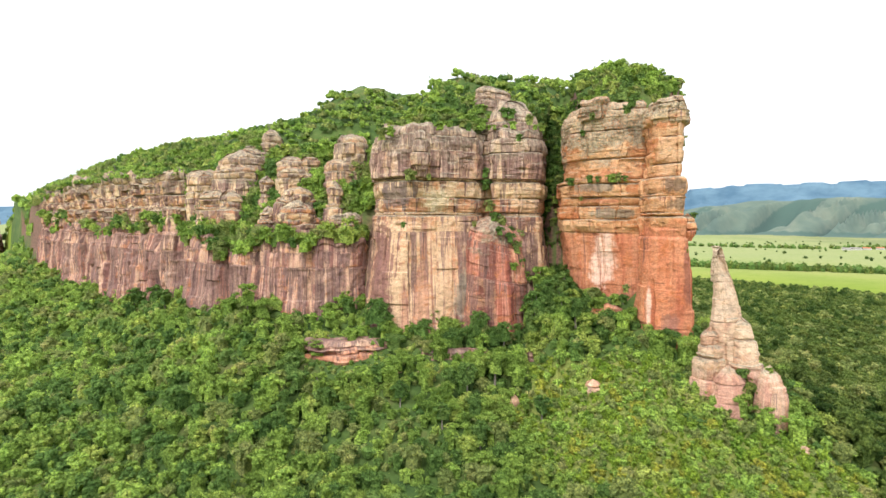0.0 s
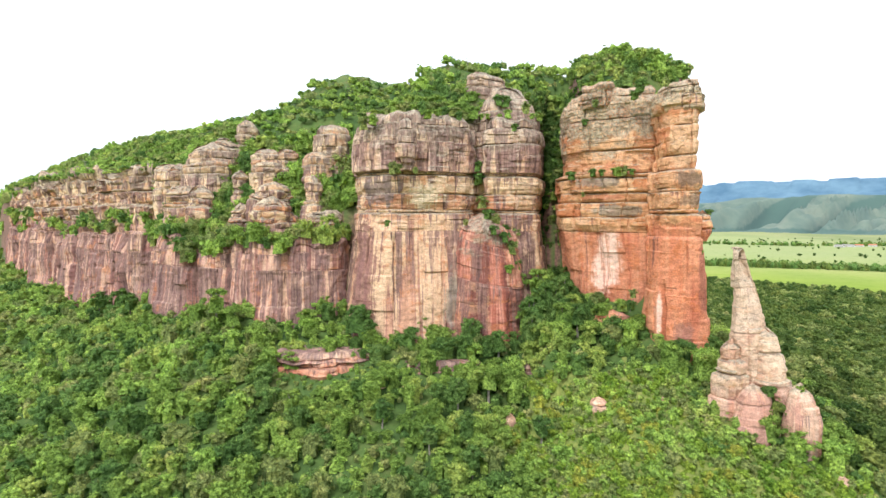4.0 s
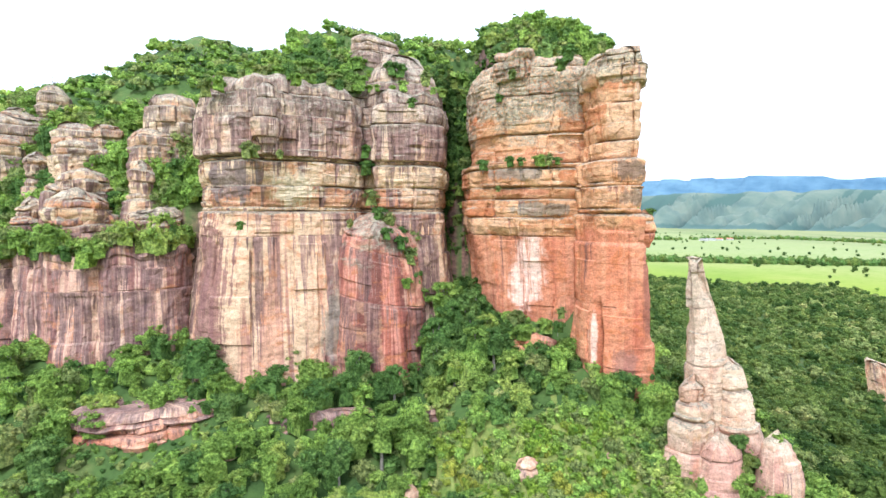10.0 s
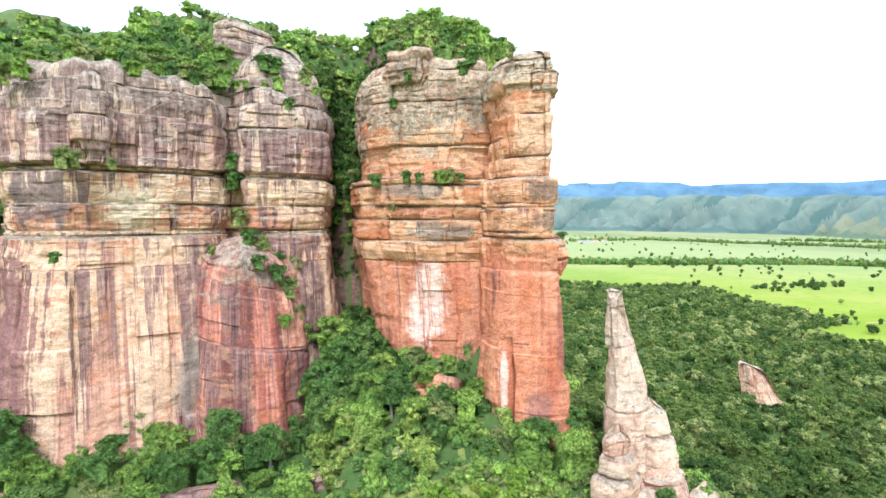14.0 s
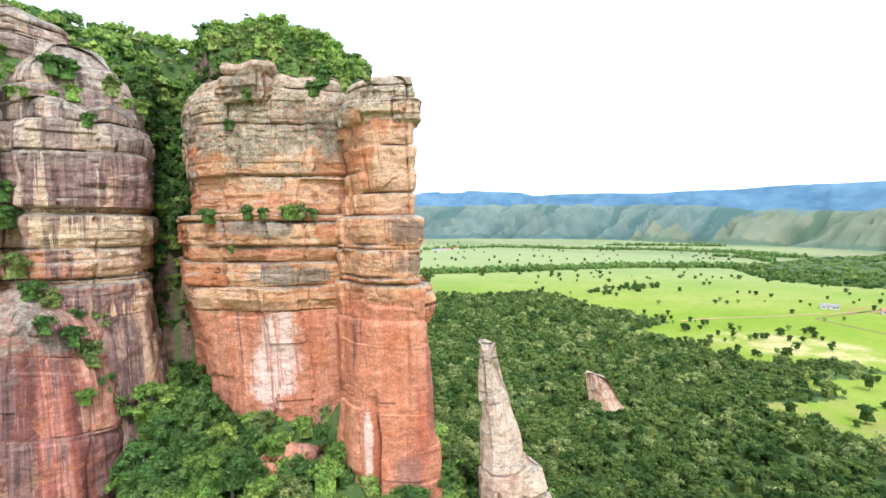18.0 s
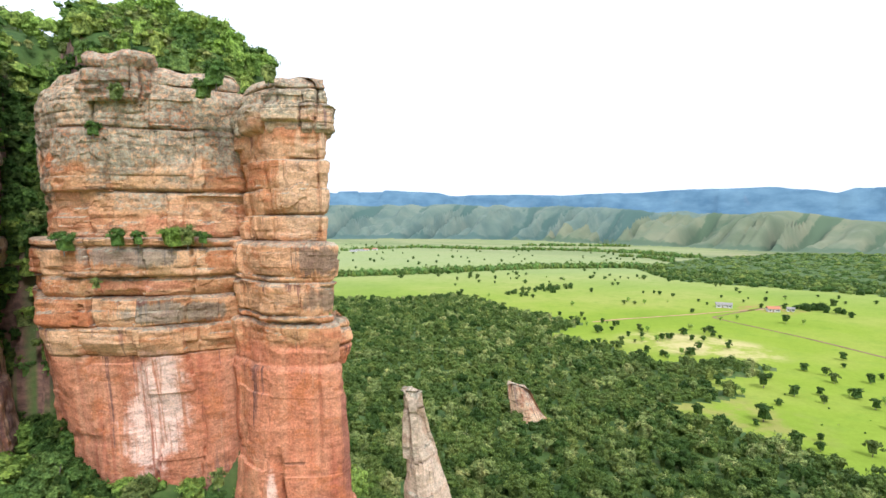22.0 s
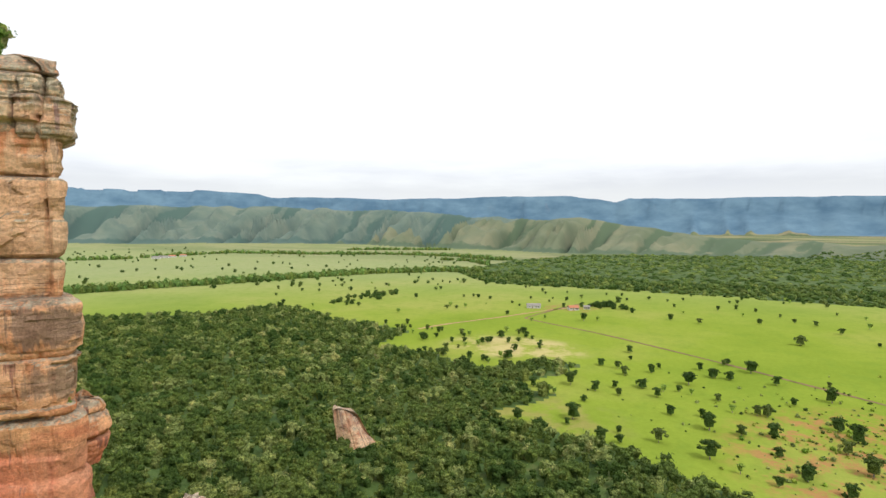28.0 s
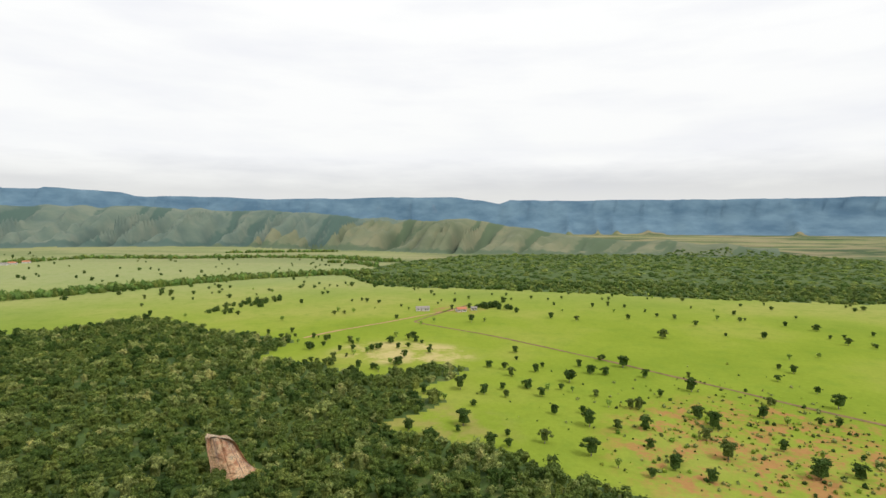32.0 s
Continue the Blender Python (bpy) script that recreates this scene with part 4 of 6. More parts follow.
    rock_thing("cliff_buttress", "tall sandstone buttress with dark streaks over a red wall", (4, 160, -33), [
        ("rock_face", "", face), ("red_fin", "low red fin with a shrubby top", fin), ("summit_step", "", upper), ("summit_boulder", "", knob), ("hanging_block", "", lump)])


def build_tower():
    body = rock_mesh("rock_face", [(36.0, 163), (35.4, 155), (37.4, 150.4), (41, 147), (45.5, 144.3), (49.4, 142.0), (54, 142), (57, 150), (56, 164), (48, 172), (38, 171)],
                     [(-36, -0.2, 9, 0.4), (-19.5, -0.6, 16, 0.2), (-3.0, 0.9, 8, 0.4), (0.6, 1.2, 7, 0.5), (4.2, 0.8, 6, 0.5), (6.6, 1.3, 7, 0.5), (10.2, 1.5, 9, 0.5),
                      (11.3, -0.4, 9, 0.4), (17.0, 0.3, 6, 0.8), (24.5, 0.4, 5, 0.9), (30.0, -0.3, 4, 0.7), (32.5, -1.0, 4, 0.4)],
                     111, ROCK_TOWER, 0.26, 0.21, ((-36, 0), (-20, -0.6), (-4, 0.0), (11, 0.2), (28, 0), (32.5, -1.6)), ((-36, 2.2, 0.6), (-20, 1.4, 0.6), (-3, 0, 0), (33, 0.4, 0)), massive=-3.2, ragged=0.9, crown=0.2, layered=0.5,
                     cracks=((37.0, 147.5, 12, 31, 1.2, 0.6), (46.5, 141.5, 20, 30, 1.3, 0.8)))
    rock_thing("rock_tower", "weathered orange sandstone tower with grey lichen and bushy ledge", (44, 152, -33), [
        ("rock_face", "", body),
        ("top_slab", "grey weathered top slab", rock_mesh("top_slab", ring(42, 149.5, 4.8, 4.2, 0, 10, 8), [(27.5, -0.2, 5, 0.3), (31.4, 0.1, 4, 0.5), (33.4, -0.3, 4, 0.3)], 112, ROCK_TOWER, 0.28, 0.22, ((27.5, 0.0), (33.4, -0.5)), crown=0.2, ragged=0.8)),
        ("foot_block", "", rock_mesh("foot_block", ring(44, 142.0, 4.6, 2.6, -30, 9, 9), [(-32, 0.4, 5, 0.3), (-24, 0, 3, 0.5), (-21.5, -0.6, 3, 0.4)], 113, ROCK_TOWER, 0.35, 0.3, ((-32, 0.4), (-21.5, -0.8)), ragged=1.5))])


def build_pillar():
    line = [(52.0, 139), (51.7, 135.0), (52.3, 132.0), (54.2, 129.7), (56.0, 128.1), (56.9, 129.3), (57.7, 131.4), (59.6, 136), (58, 141), (53, 142)]
    shaft = rock_mesh("shaft", line,
                      [(-36, 0.1, 5.0, 0.25), (-15.0, 0.1, 6, 0.2), (-3.8, 0.0, 4.2, 0.3), (1.3, -0.1, 4, 0.35), (2.2, 0.1, 3.4, 0.4), (6.0, -0.3, 4, 0.2), (6.8, 0.1, 3.6, 0.4),
                       (10.9, -0.1, 5, 0.2), (14.0, 0.05, 4, 0.25), (17.0, -0.05, 5, 0.3), (20.5, 0, 4, 0.25), (25.0, 0, 4, 0.2)],
                      121, ROCK_PILLAR, 0.2, 0.17, ((-36, 3.0), (-28, 2.5), (-14, 2.0), (-4.3, 1.5), (-3.6, 1.0), (0.9, 0.9), (1.5, 0.5), (5.8, 0.7), (6.6, 0.9), (10.4, 0.9), (11.2, -0.15), (18, 0.1), (25, 0.4)),
                      ((-36, 1.3, 0), (-14, 1.1, 0), (-3.4, 0.5, 0), (2, 0, 0), (30, 0, 0)), massive=-3.4,
                      cracks=((51.3, 130.4, -29, -13.0, 4.0, 0.27), (54.4, 127.0, -15, -4, 0.7, 0.22), (57.8, 124.8, -9, -4, 0.9, 0.35)), rough=0.8, seams=0.6, layered=0.4)
    cap = rock_mesh("cap", [(x + 0.4, y) for x, y in line], [(23.2, 0.1, 4, 0.3), (26.9, 0.1, 3.0, 0.6), (28.9, -0.2, 2.6, 0.6), (30.4, -0.6, 3, 0.4)],
                    122, sandstone("cap_sandstone", -30, 0.25, 0.9, 22.0, None, 17.0, 0.2), 0.2, 0.16, ((23.2, 0.1), (23.9, 1.4), (26.6, 1.5), (27.2, 0.7), (30.4, 0.1)), crown=0.3, ragged=0.7)
    chock = rock_mesh("perched_block", ring(59.2, 130.6, 1.8, 1.7, 0, 8, 11), [(-4.6, -0.3, 3, 0.2), (-2.0, 0.1, 3, 0.3), (0.0, 0, 3, 0.2), (1.6, -0.4, 3, 0.2)], 123, ROCK_PILLAR, 0.22, 0.18, ((-4.6, -0.7), (-1.5, 0.2), (1.6, -0.7)), rough=0.6, crown=0.3)
    rock_thing("rock_pillar", "slender orange sandstone pillar with an overhanging grey cap", (54, 134, -33), [
        ("shaft", "", shaft), ("cap", "grey overhanging cap rock", cap), ("perched_block", "", chock)])


def build_spire():
    spire = rock_mesh("spire", ring(61.1, 116.8, 3.2, 2.9, 0, 9, 21, 0.14), [(-34, 0, 6, 0.3), (-21.5, 0, 5, 0.3), (-13.0, 0, 3, 0.3), (-7.6, 0, 2, 0.2), (-5.4, 0, 2, 0.1)],
                      131, ROCK_SPIRE, 0.22, 0.18, ((-34, 0.7), (-23, 0.4), (-20, 0.0), (-16.5, -0.5), (-13.2, -0.85), (-11, -1.25), (-8.6, -1.8), (-7.4, -2.1), (-5.4, -2.5)), ((-34, 0.8, -1), (-20, 0.6, 0), (-5.4, -0.7, 1.0)), massive=-4.0, rough=0.9, crown=0.15)
    right = rock_mesh("right_shoulder", ring(64.4, 114.5, 2.5, 2.8, 0, 8, 22), [(-40, 0.3, 5, 0.3), (-30, 0, 4, 0.4), (-25, 0, 4, 0.3), (-21.0, -0.4, 3, 0.2)], 132, ROCK_SPIRE, 0.26, 0.22, ((-40, 1.8), (-30, 0.6), (-21, -0.9)), ((-40, 1.4, -1), (-21, -0.6, 0.6)), layered=0.4, rough=0.7)
    left = rock_mesh("left_shoulder", ring(56.6, 113.0, 3.0, 2.7, 0, 9, 23, 0.22), [(-42, 0.3, 4, 0.4), (-33, 0, 3.5, 0.5), (-28.5, 0, 3, 0.5), (-26, -0.3, 2.5, 0.4), (-23.0, -0.9, 2.5, 0.3)], 133, ROCK_SPIRE, 0.26, 0.22, ((-42, 0.6), (-30, 0.2), (-23, -1.2)), layered=0.4, rough=0.8)
    foot = rock_mesh("red_block", ring(60.0, 110.9, 4.5, 4.0, 15, 9, 24, 0.12), [(-52, 0.4, 8, 0.2), (-37, 0.2, 8, 0.2), (-33.5, -0.3, 6, 0.3), (-31.0, -0.9, 5, 0.3)], 134, ROCK_SPIRE, 0.28, 0.24, ((-52, 1.0), (-38, 0.4), (-31, -1.4)), massive=-33.0, layered=0.4, rough=0.7)
    rock_thing("rock_spire", "pointed sandstone spire on a pale blocky base", (60.5, 114, -42), [
        ("spire", "", spire), ("right_shoulder", "", right), ("left_shoulder", "pale cracked blocks", left), ("red_block", "smooth red base block", foot)], "rock spire")
    small = rock_mesh("boulder", ring(66.2, 107.0, 2.9, 2.6, 0, 8, 25, 0.1), [(-52, 0.3, 7, 0.2), (-34, 0.1, 5, 0.3), (-31.8, -0.3, 4, 0.3), (-29.8, -0.8, 3, 0.2)], 135, ROCK_SPIRE, 0.26, 0.22, ((-52, 0.6), (-36, 0.3), (-29.8, -0.9)), massive=-32.0, layered=0.4, rough=0.6)
    rock_thing("standing_boulder", "upright red boulder beside the spire with a mossy top", (66, 107, -42), [("stone", "", small)], "boulder")


WALL_LINE = [(-102, 212), (-97, 203), (-88, 184), (-78, 175), (-66, 171), (-56, 165), (-47, 161), (-38, 160), (-29, 161), (-24, 164), (-22, 172), (-46, 186), (-70, 198), (-90, 214)]
HEADLAND_LINE = [(-262, 352), (-244, 326), (-229, 313), (-206, 292), (-192, 274), (-172, 262), (-158, 246), (-140, 233), (-130, 222), (-118, 216), (-109, 208), (-99, 206), (-95, 214),
                 (-108, 232), (-150, 268), (-200, 315), (-245, 360)]


def build_left():
    wall = rock_mesh("rock_face", WALL_LINE,
                     [(-40, 0.4, 14, 0.5), (-14, 0.2, 9, 0.6), (-9.5, 0, 6, 0.6), (-6.2, -0.8, 5, 0.4)], 141, ROCK_LEFT, 0.5, 0.4, ((-40, 2.0), (-20, 0.6), (-6, -0.8)), massive=-9.0, rough=1.25, ragged=5.0,
                     cracks=((-40, 160, -32, -4, 1.6, 0.9), (-58, 166, -32, -5, 1.6, 0.9), (-70, 172, -34, -4, 1.8, 1.0)))
    rock_thing("cliff_wall", "long streaked red sandstone wall under a bushy ledge", (-60, 175, -32), [("rock_face", "", wall)])
    cuts = ((-112, 213, -36, 14, 3.0, 1.4), (-126, 224, -36, 16, 3.0, 1.2), (-150, 243, -34, 14, 3, 1.4), (-178, 266, -30, 14, 3, 1.5))
    low = rock_mesh("lower_wall", HEADLAND_LINE, [(-42, 0.5, 16, 0.8), (-12, 0.2, 10, 1.0), (-6, 0, 8, 1.0), (-2.5, -0.8, 6, 0.6)], 142, ROCK_LEFT, 0.72, 0.55,
                    ((-42, 3.0), (-12, 1.0), (-2.5, -1.0)), massive=-8.0, rough=1.7, ragged=5.0, cracks=cuts)
    high = rock_mesh("upper_wall", HEADLAND_LINE, [(-10, 0, 10, 1.0), (-1, 0.5, 7, 1.2), (5, 0, 6, 1.2), (10, 0.3, 6, 1.3), (15, 0, 5, 1.0), (18.0, -0.8, 4, 0.6)], 143, ROCK_LEFT, 0.72, 0.55,
                     ((-10, -2.4), (8, -2.2), (18.0, -3.4)), rough=1.9, ragged=4.0, cracks=cuts)
    rock_thing("cliff_headland", "weathered sandstone headland with dark stains and wooded rim", (-170, 270, -34), [("lower_wall", "", low), ("upper_wall", "", high)])
    # x, y, foot, width, height
    knobs = ((-72.5, 195, 12.7, 13.6, 11.5), (-80.3, 187.5, 2.5, 7.6, 7.5), (-72.4, 183, 2.5, 5.3, 6.6), (-50.5, 184, 12.8, 9, 7.8), (-45.5, 184, 12.8, 6, 8.6), (-47.6, 176, 5.0, 10.6, 6.0), (-44.9, 168, -4, 10.3, 9.0),
             (-31.8, 184, 14.2, 10.9, 13.6), (-34.5, 171.5, 3, 4.2, 8), (-30, 167.5, -4, 9, 6), (-63.4, 202, 24, 6.1, 8.3), (-69.6, 201, 20, 8.8, 5.5), (-57, 173, -2, 5, 5), (-88, 199, 6, 9, 12), (-60, 186, 8, 5, 6))
    for n, (x, y, z, wide, h) in enumerate(knobs):
        cut = z + h * (0.45 + 0.1 * math.sin(n * 2.3))
        foot = rock_mesh("lower_block", ring(x, y, wide * 0.70, wide * 0.5, 5 * n, 9, 60 + n, 0.15), [(z - 6, 0.3, 6, 0.5), (z + h * 0.15, 0.2, 4, 0.6), (z + h * 0.32, 0, 3.5, 0.6), (cut, -0.4, 3.5, 0.5)],
                         150 + n, ROCK_LEFT, 0.4, 0.32, ((z - 6, 0.6), (cut, -0.1)), crown=0.3, rough=1.0, ragged=0.8, layered=0.35, seams=0.35)
        head = rock_mesh("upper_block", ring(x + 0.5 * math.sin(n * 1.7), y + 0.4, wide * 0.64, wide * 0.47, 5 * n + 8, 8, 80 + n, 0.2), [(cut - 1.5, 0, 4, 0.4), (cut + 0.3 * (z + h - cut), 0.2, 3, 0.6), (z + h * 0.85, 0, 3, 0.6), (z + h, -0.8, 3, 0.3)],
                         170 + n, ROCK_LEFT, 0.4, 0.32, ((cut - 1.5, -0.3), (cut + 0.4, 0.1), (z + h * 0.85, -0.06 * wide), (z + h, -0.2 * wide)), crown=0.4, rough=1.0, ragged=1.2, layered=0.35, seams=0.35)
        rock_thing("outcrop", "rounded weathered sandstone outcrop among bushes", (x, y, z - 2), [("lower_block", "", foot), ("upper_block", "", head)], "rock", "outcrops along the rim")


def build_far_cliff():
    me = rock_mesh("rock_face", [(-640, 640), (-560, 560), (-510, 515), (-470, 505), (-440, 520), (-480, 580), (-600, 680)],
                   [(-40, 0, 20, 1), (-5, 0.5, 12, 1.5), (6, 0, 10, 1.5), (14, -1, 8, 1)], 171, ROCK_LEFT, 2.0, 1.2, ((-40, 4), (0, 0), (14, -2)), rough=2.5)
    rock_thing("far_cliff", "distant red sandstone cliff on the next headland", (-540, 560, -40), [("rock_face", "", me)])


def build_stones():
    scar = rock_mesh("rock_ledge", ring(-25, 147.5, 13.0, 7.0, 8, 14, 71), [(-46, 0.3, 9, 0.5), (-37.5, 0.6, 8, 0.4), (-35.4, 0.2, 6, 0.4), (-33.8, -0.6, 5, 0.3)], 181,
                     sandstone("bare_red_sandstone", 60.0, 0.75, 0.2, 90.0, None, 9.0, 0.4), 0.4, 0.3, ((-46, 0.5), (-37, 0.4), (-33.8, -0.6)), ragged=0.8, rough=0.9, crown=0.3)
    brow = rock_mesh("brow", ring(-25.5, 148.0, 13.6, 7.2, 8, 14, 74), [(-35.2, 0.3, 7, 0.5), (-34.2, 0.2, 5, 0.5), (-33.0, -0.5, 5, 0.4)], 184, ROCK_LEFT, 0.4, 0.25, ((-35.2, 0.2), (-34.6, 0.7), (-33.0, -0.6)), ragged=0.9, rough=1.1, crown=0.3)
    rock_thing("rock_ledge", "low bare red rock ledge on the wooded slope", (-25, 142, -40), [("stone", "", scar), ("brow", "dark weathered brow slab", brow)], "rock")
    low = rock_mesh("rock_ledge", ring(3, 140.5, 9, 3.0, 4, 12, 72), [(-46, 0.3, 7, 0.4), (-36, 0.3, 5, 0.4), (-33.8, -0.6, 4, 0.3)], 182, ROCK_LEFT, 0.4, 0.3, ((-46, 0.5), (-34, -0.8)), rough=0.8, crown=0.3)
    rock_thing("rock_ledge", "low pale rock ledge under the buttress", (3, 140, -38), [("stone", "", low)], "rock")
    slab = rock_mesh("rock_ledge", ring(25, 141.0, 5, 2.4, -4, 10, 73), [(-44, 0.3, 5, 0.3), (-36, 0, 4, 0.3), (-34.6, -0.5, 4, 0.2)], 183, ROCK_LEFT, 0.4, 0.3, ((-44, 0.4), (-34.6, -0.8)), rough=0.7, crown=0.3)
    rock_thing("rock_ledge", "small brown rock ledge half hidden by bushes", (25, 140, -38), [("stone", "", slab)], "rock")
    spots = ((34.3, 121.0, 2.2, -36.4), (17.0, 126.2, 1.6, -39.0), (-11, 135.5, 1.5, -36.5), (-6, 133.5, 1.2, -37.5), (46, 117, 1.0, -41), (69, 100, 1.6, -43.2), (71, 97.5, 1.2, -44.5), (5.5, 132.5, 1.2, -36.0))
    for n, (x, y, r, top) in enumerate(spots):
        g = float(ground_height(x, y))
        top = min(max(top, g + r * 0.7), g + r * 1.2)
        me = rock_mesh("boulder", ring(x, y, r, r * 0.85, 30 * n, 8, 80 + n), [(g - 1.2, 0, 2, 0.2), (g + 0.4 * (top - g), 0.1, 2, 0.2), (top, -0.3, 2, 0.1)], 190 + n, ROCK_SPIRE, 0.22, 0.2, ((g - 1.2, 0.1), (top, -0.45)), rough=0.5, crown=0.3)
        rock_thing("boulder", "pale pink boulder among low bushes", (x, y, g), [("stone", "", me)], "boulder", "boulders on the slope")
    fang = rock_mesh("rock_fang", ring(197.2, 190.5, 7.2, 4.6, -45, 8, 91, 0.2), [(-74, 0, 8, 0.4), (-50.5, 0, 3, 0.3)], 201,
                     sandstone("fang_sandstone", -90, 0.2, 0.35, -62.0, None, 51.0, 0.2), 0.34, 0.3, ((-74, 1.8), (-65, -0.3), (-59, -1.7), (-54, -3.0), (-50.5, -4.3)), ((-74, 2.0, -2.0), (-50.5, -3.4, 3.4)), massive=-50.0, rough=1.3, crown=0.2, tilt=(-0.22, 0.22))
    rock_thing("rock_fang", "leaning grey-pink rock fang rising out of the forest", (197, 190, -68), [("stone", "", fang)], "rock")


build_buttress()
build_tower()
build_pillar()
build_spire()
build_left()
build_far_cliff()
build_stones()

# ---- trees and bushes ----
def leaf_cards(rng, centres, radii, count, size, up=0.25):
    """Small pointed leaf sprays scattered over clumps; returns corners, four to a spray."""
    n = len(centres)
    d = rng.normal(size=(n, count, 3))
    d[..., 2] += up
    d /= np.linalg.norm(d, axis=-1, keepdims=True)
    pos = centres[:, None] + d * radii[:, None] * rng.uniform(0.86, 1.2, (n, count, 1))
    nor = d * 0.7 + (0, 0, 0.55) + rng.normal(scale=0.5, size=d.shape)
    nor /= np.linalg.norm(nor, axis=-1, keepdims=True)
    a = np.cross(nor, rng.normal(size=d.shape))
    a /= np.linalg.norm(a, axis=-1, keepdims=True) + 1e-9
    b = np.cross(nor, a)
    k = size * rng.uniform(0.6, 1.35, (n, count, 1))
    droop = nor * k * 0.18
    return np.stack([pos - a * k, pos + b * k * 0.62 + droop, pos + a * k, pos - b * k * 0.62 + droop], -2).reshape(-1, 3)


def joined(pieces):
    vs, fs, n = [], [], 0
    for v, f in pieces:
        vs.append(v)
        fs.append(f + n)
        n += len(v)
    return np.concatenate(vs), np.concatenate(fs)


def limb(a, b, ra, rb, sides=6):
    """A tapered branch from a to b."""
    a, b = np.asarray(a, float), np.asarray(b, float)
    w = (b - a) / np.linalg.norm(b - a)
    u = np.cross(w, (0.3, 1, 0.2))
    u /= np.linalg.norm(u)
    v = np.cross(w, u)
    t = np.linspace(0, 2 * np.pi, sides, endpoint=False)[:, None]
    c = u * np.cos(t) + v * np.sin(t)
    verts = np.concatenate([a + c * ra, b + c * rb])
    j = np.arange(sides)
    k = (j + 1) % sides
    return verts, np.stack([j, k, k + sides, j + sides], -1)


def bough(rng, centre, radius, rings, sides):
    """One leafy bough of a crown: an uneven dome, open below."""
    th = np.linspace(0.10, 2.05, rings + 1)
    ph = np.linspace(0, 2 * np.pi, sides, endpoint=False) + rng.uniform(0, 1)
    T, P = np.meshgrid(th, ph, indexing="ij")
    r = 1 + rng.uniform(-0.28, 0.28, T.shape)
    v = np.stack([np.sin(T) * np.cos(P) * r, np.sin(T) * np.sin(P) * r, np.cos(T) * r], -1) * radius + centre
    i, j = np.meshgrid(np.arange(rings), np.arange(sides), indexing="ij")
    a, b = i * sides + j, i * sides + (j + 1) % sides
    return v.reshape(-1, 3), np.stack([a, a + sides, b + sides, b], -1).reshape(-1, 4)


def crown_shape(rng, height, radius, clumps, cards, size, base=0.35, flat=0.7, cut=(4, 7)):
    """A crown of leafy boughs between base * height and height, with sprays of leaves standing off them."""
    low, half = height * base, height * (1 - base)
    t = (np.arange(clumps) + rng.uniform(0.2, 0.8, clumps)) / clumps
    a = np.arange(clumps) * 2.4 + rng.uniform(-0.5, 0.5, clumps)
    out = np.sqrt(t) * 0.72 * rng.uniform(0.8, 1.12, clumps)
    rr = radius * rng.uniform(0.72, 1.2, clumps) * (1.1 - 0.25 * t) * (0.95 / math.sqrt(clumps))
    tops = low + half * (np.sqrt(np.clip(1 - (out / 1.02) ** 2, 0.02, 1)) * rng.uniform(0.78, 1.0, clumps))
    c = np.stack([np.cos(a) * out * radius, np.sin(a) * out * radius, np.maximum(tops - rr * flat, low + 0.1 * half)], 1)
    r = np.stack([rr, rr, rr * flat], 1)
    pieces = [bough(rng, q, w * 0.82, *cut) for q, w in zip(c, r)]
    if clumps < 2:
        c, r = np.array([[0, 0, low + 0.4 * half]]), np.array([[radius * 0.8, radius * 0.8, half * 0.55]])
        pieces = [bough(rng, c[0], r[0] * 0.92, *cut)]
    inner = np.array([radius * 0.62, radius * 0.62, half * 0.55])
    if clumps > 3:
        pieces.append(bough(rng, np.array([0, 0, low + 0.2 * half]), inner, 2, 4))
    v = leaf_cards(rng, c, r * 1.08, cards, size, 0.8)
    pieces.append((v, np.arange(len(v)).reshape(-1, 4)))
    return joined(pieces), c


def trunk_shape(rng, height, radius, tips, base=0.35, thick=None):
    thick = thick or 0.03 * height
    fork = np.array([rng.uniform(-0.1, 0.1) * radius, rng.uniform(-0.1, 0.1) * radius, height * base * rng.uniform(0.8, 1.1)])
    pieces = [limb((0, 0, -0.6), fork * (0.5, 0.5, 0.5), thick * 1.2, thick), limb(fork * (0.5, 0.5, 0.5), fork, thick, thick * 0.8)]
    for q in tips[: min(6, len(tips))]:
        pieces.append(limb(fork, q, thick * 0.6, thick * 0.18, 5))
    return joined(pieces)


def scatter_stuff(name, spots, protos, mat, label, category, rng, kind="stuff"):
    """Many plants joined into one: spots are rows of (x, y, z, width, height)."""
    spots = np.asarray(spots)
    which = rng.integers(0, len(protos), len(spots))
    turn = rng.uniform(0, 2 * np.pi, len(spots))
    verts, faces, start = [], [], 0
    for k, (pv, pf) in enumerate(protos):
        sel = which == k
        if not sel.any():
            continue
        s, t = spots[sel], turn[sel]
        c, sn = np.cos(t)[:, None], np.sin(t)[:, None]
        x = (pv[None, :, 0] * c - pv[None, :, 1] * sn) * s[:, 3:4] + s[:, 0:1]
        y = (pv[None, :, 0] * sn + pv[None, :, 1] * c) * s[:, 3:4] + s[:, 1:2]
        z = pv[None, :, 2] * s[:, 4:5] + s[:, 2:3]
        verts.append(np.stack([x, y, z], -1).reshape(-1, 3))
        f = pf[None] + (np.arange(len(s)) * len(pv))[:, None, None] + start
        faces.append(f.reshape(-1, 4))
        start += len(s) * len(pv)
    mats = mat if isinstance(mat, tuple) else (mat,)
    per = [np.repeat(rng.integers(0, len(mats), int((which == k).sum())), len(pf)) for k, (pv, pf) in enumerate(protos) if (which == k).any()]
    me = mesh_of(name, np.concatenate(verts), np.concatenate(faces), mats, False, np.concatenate(per))
    return tagged(new(name, me), label, category, "", kind)


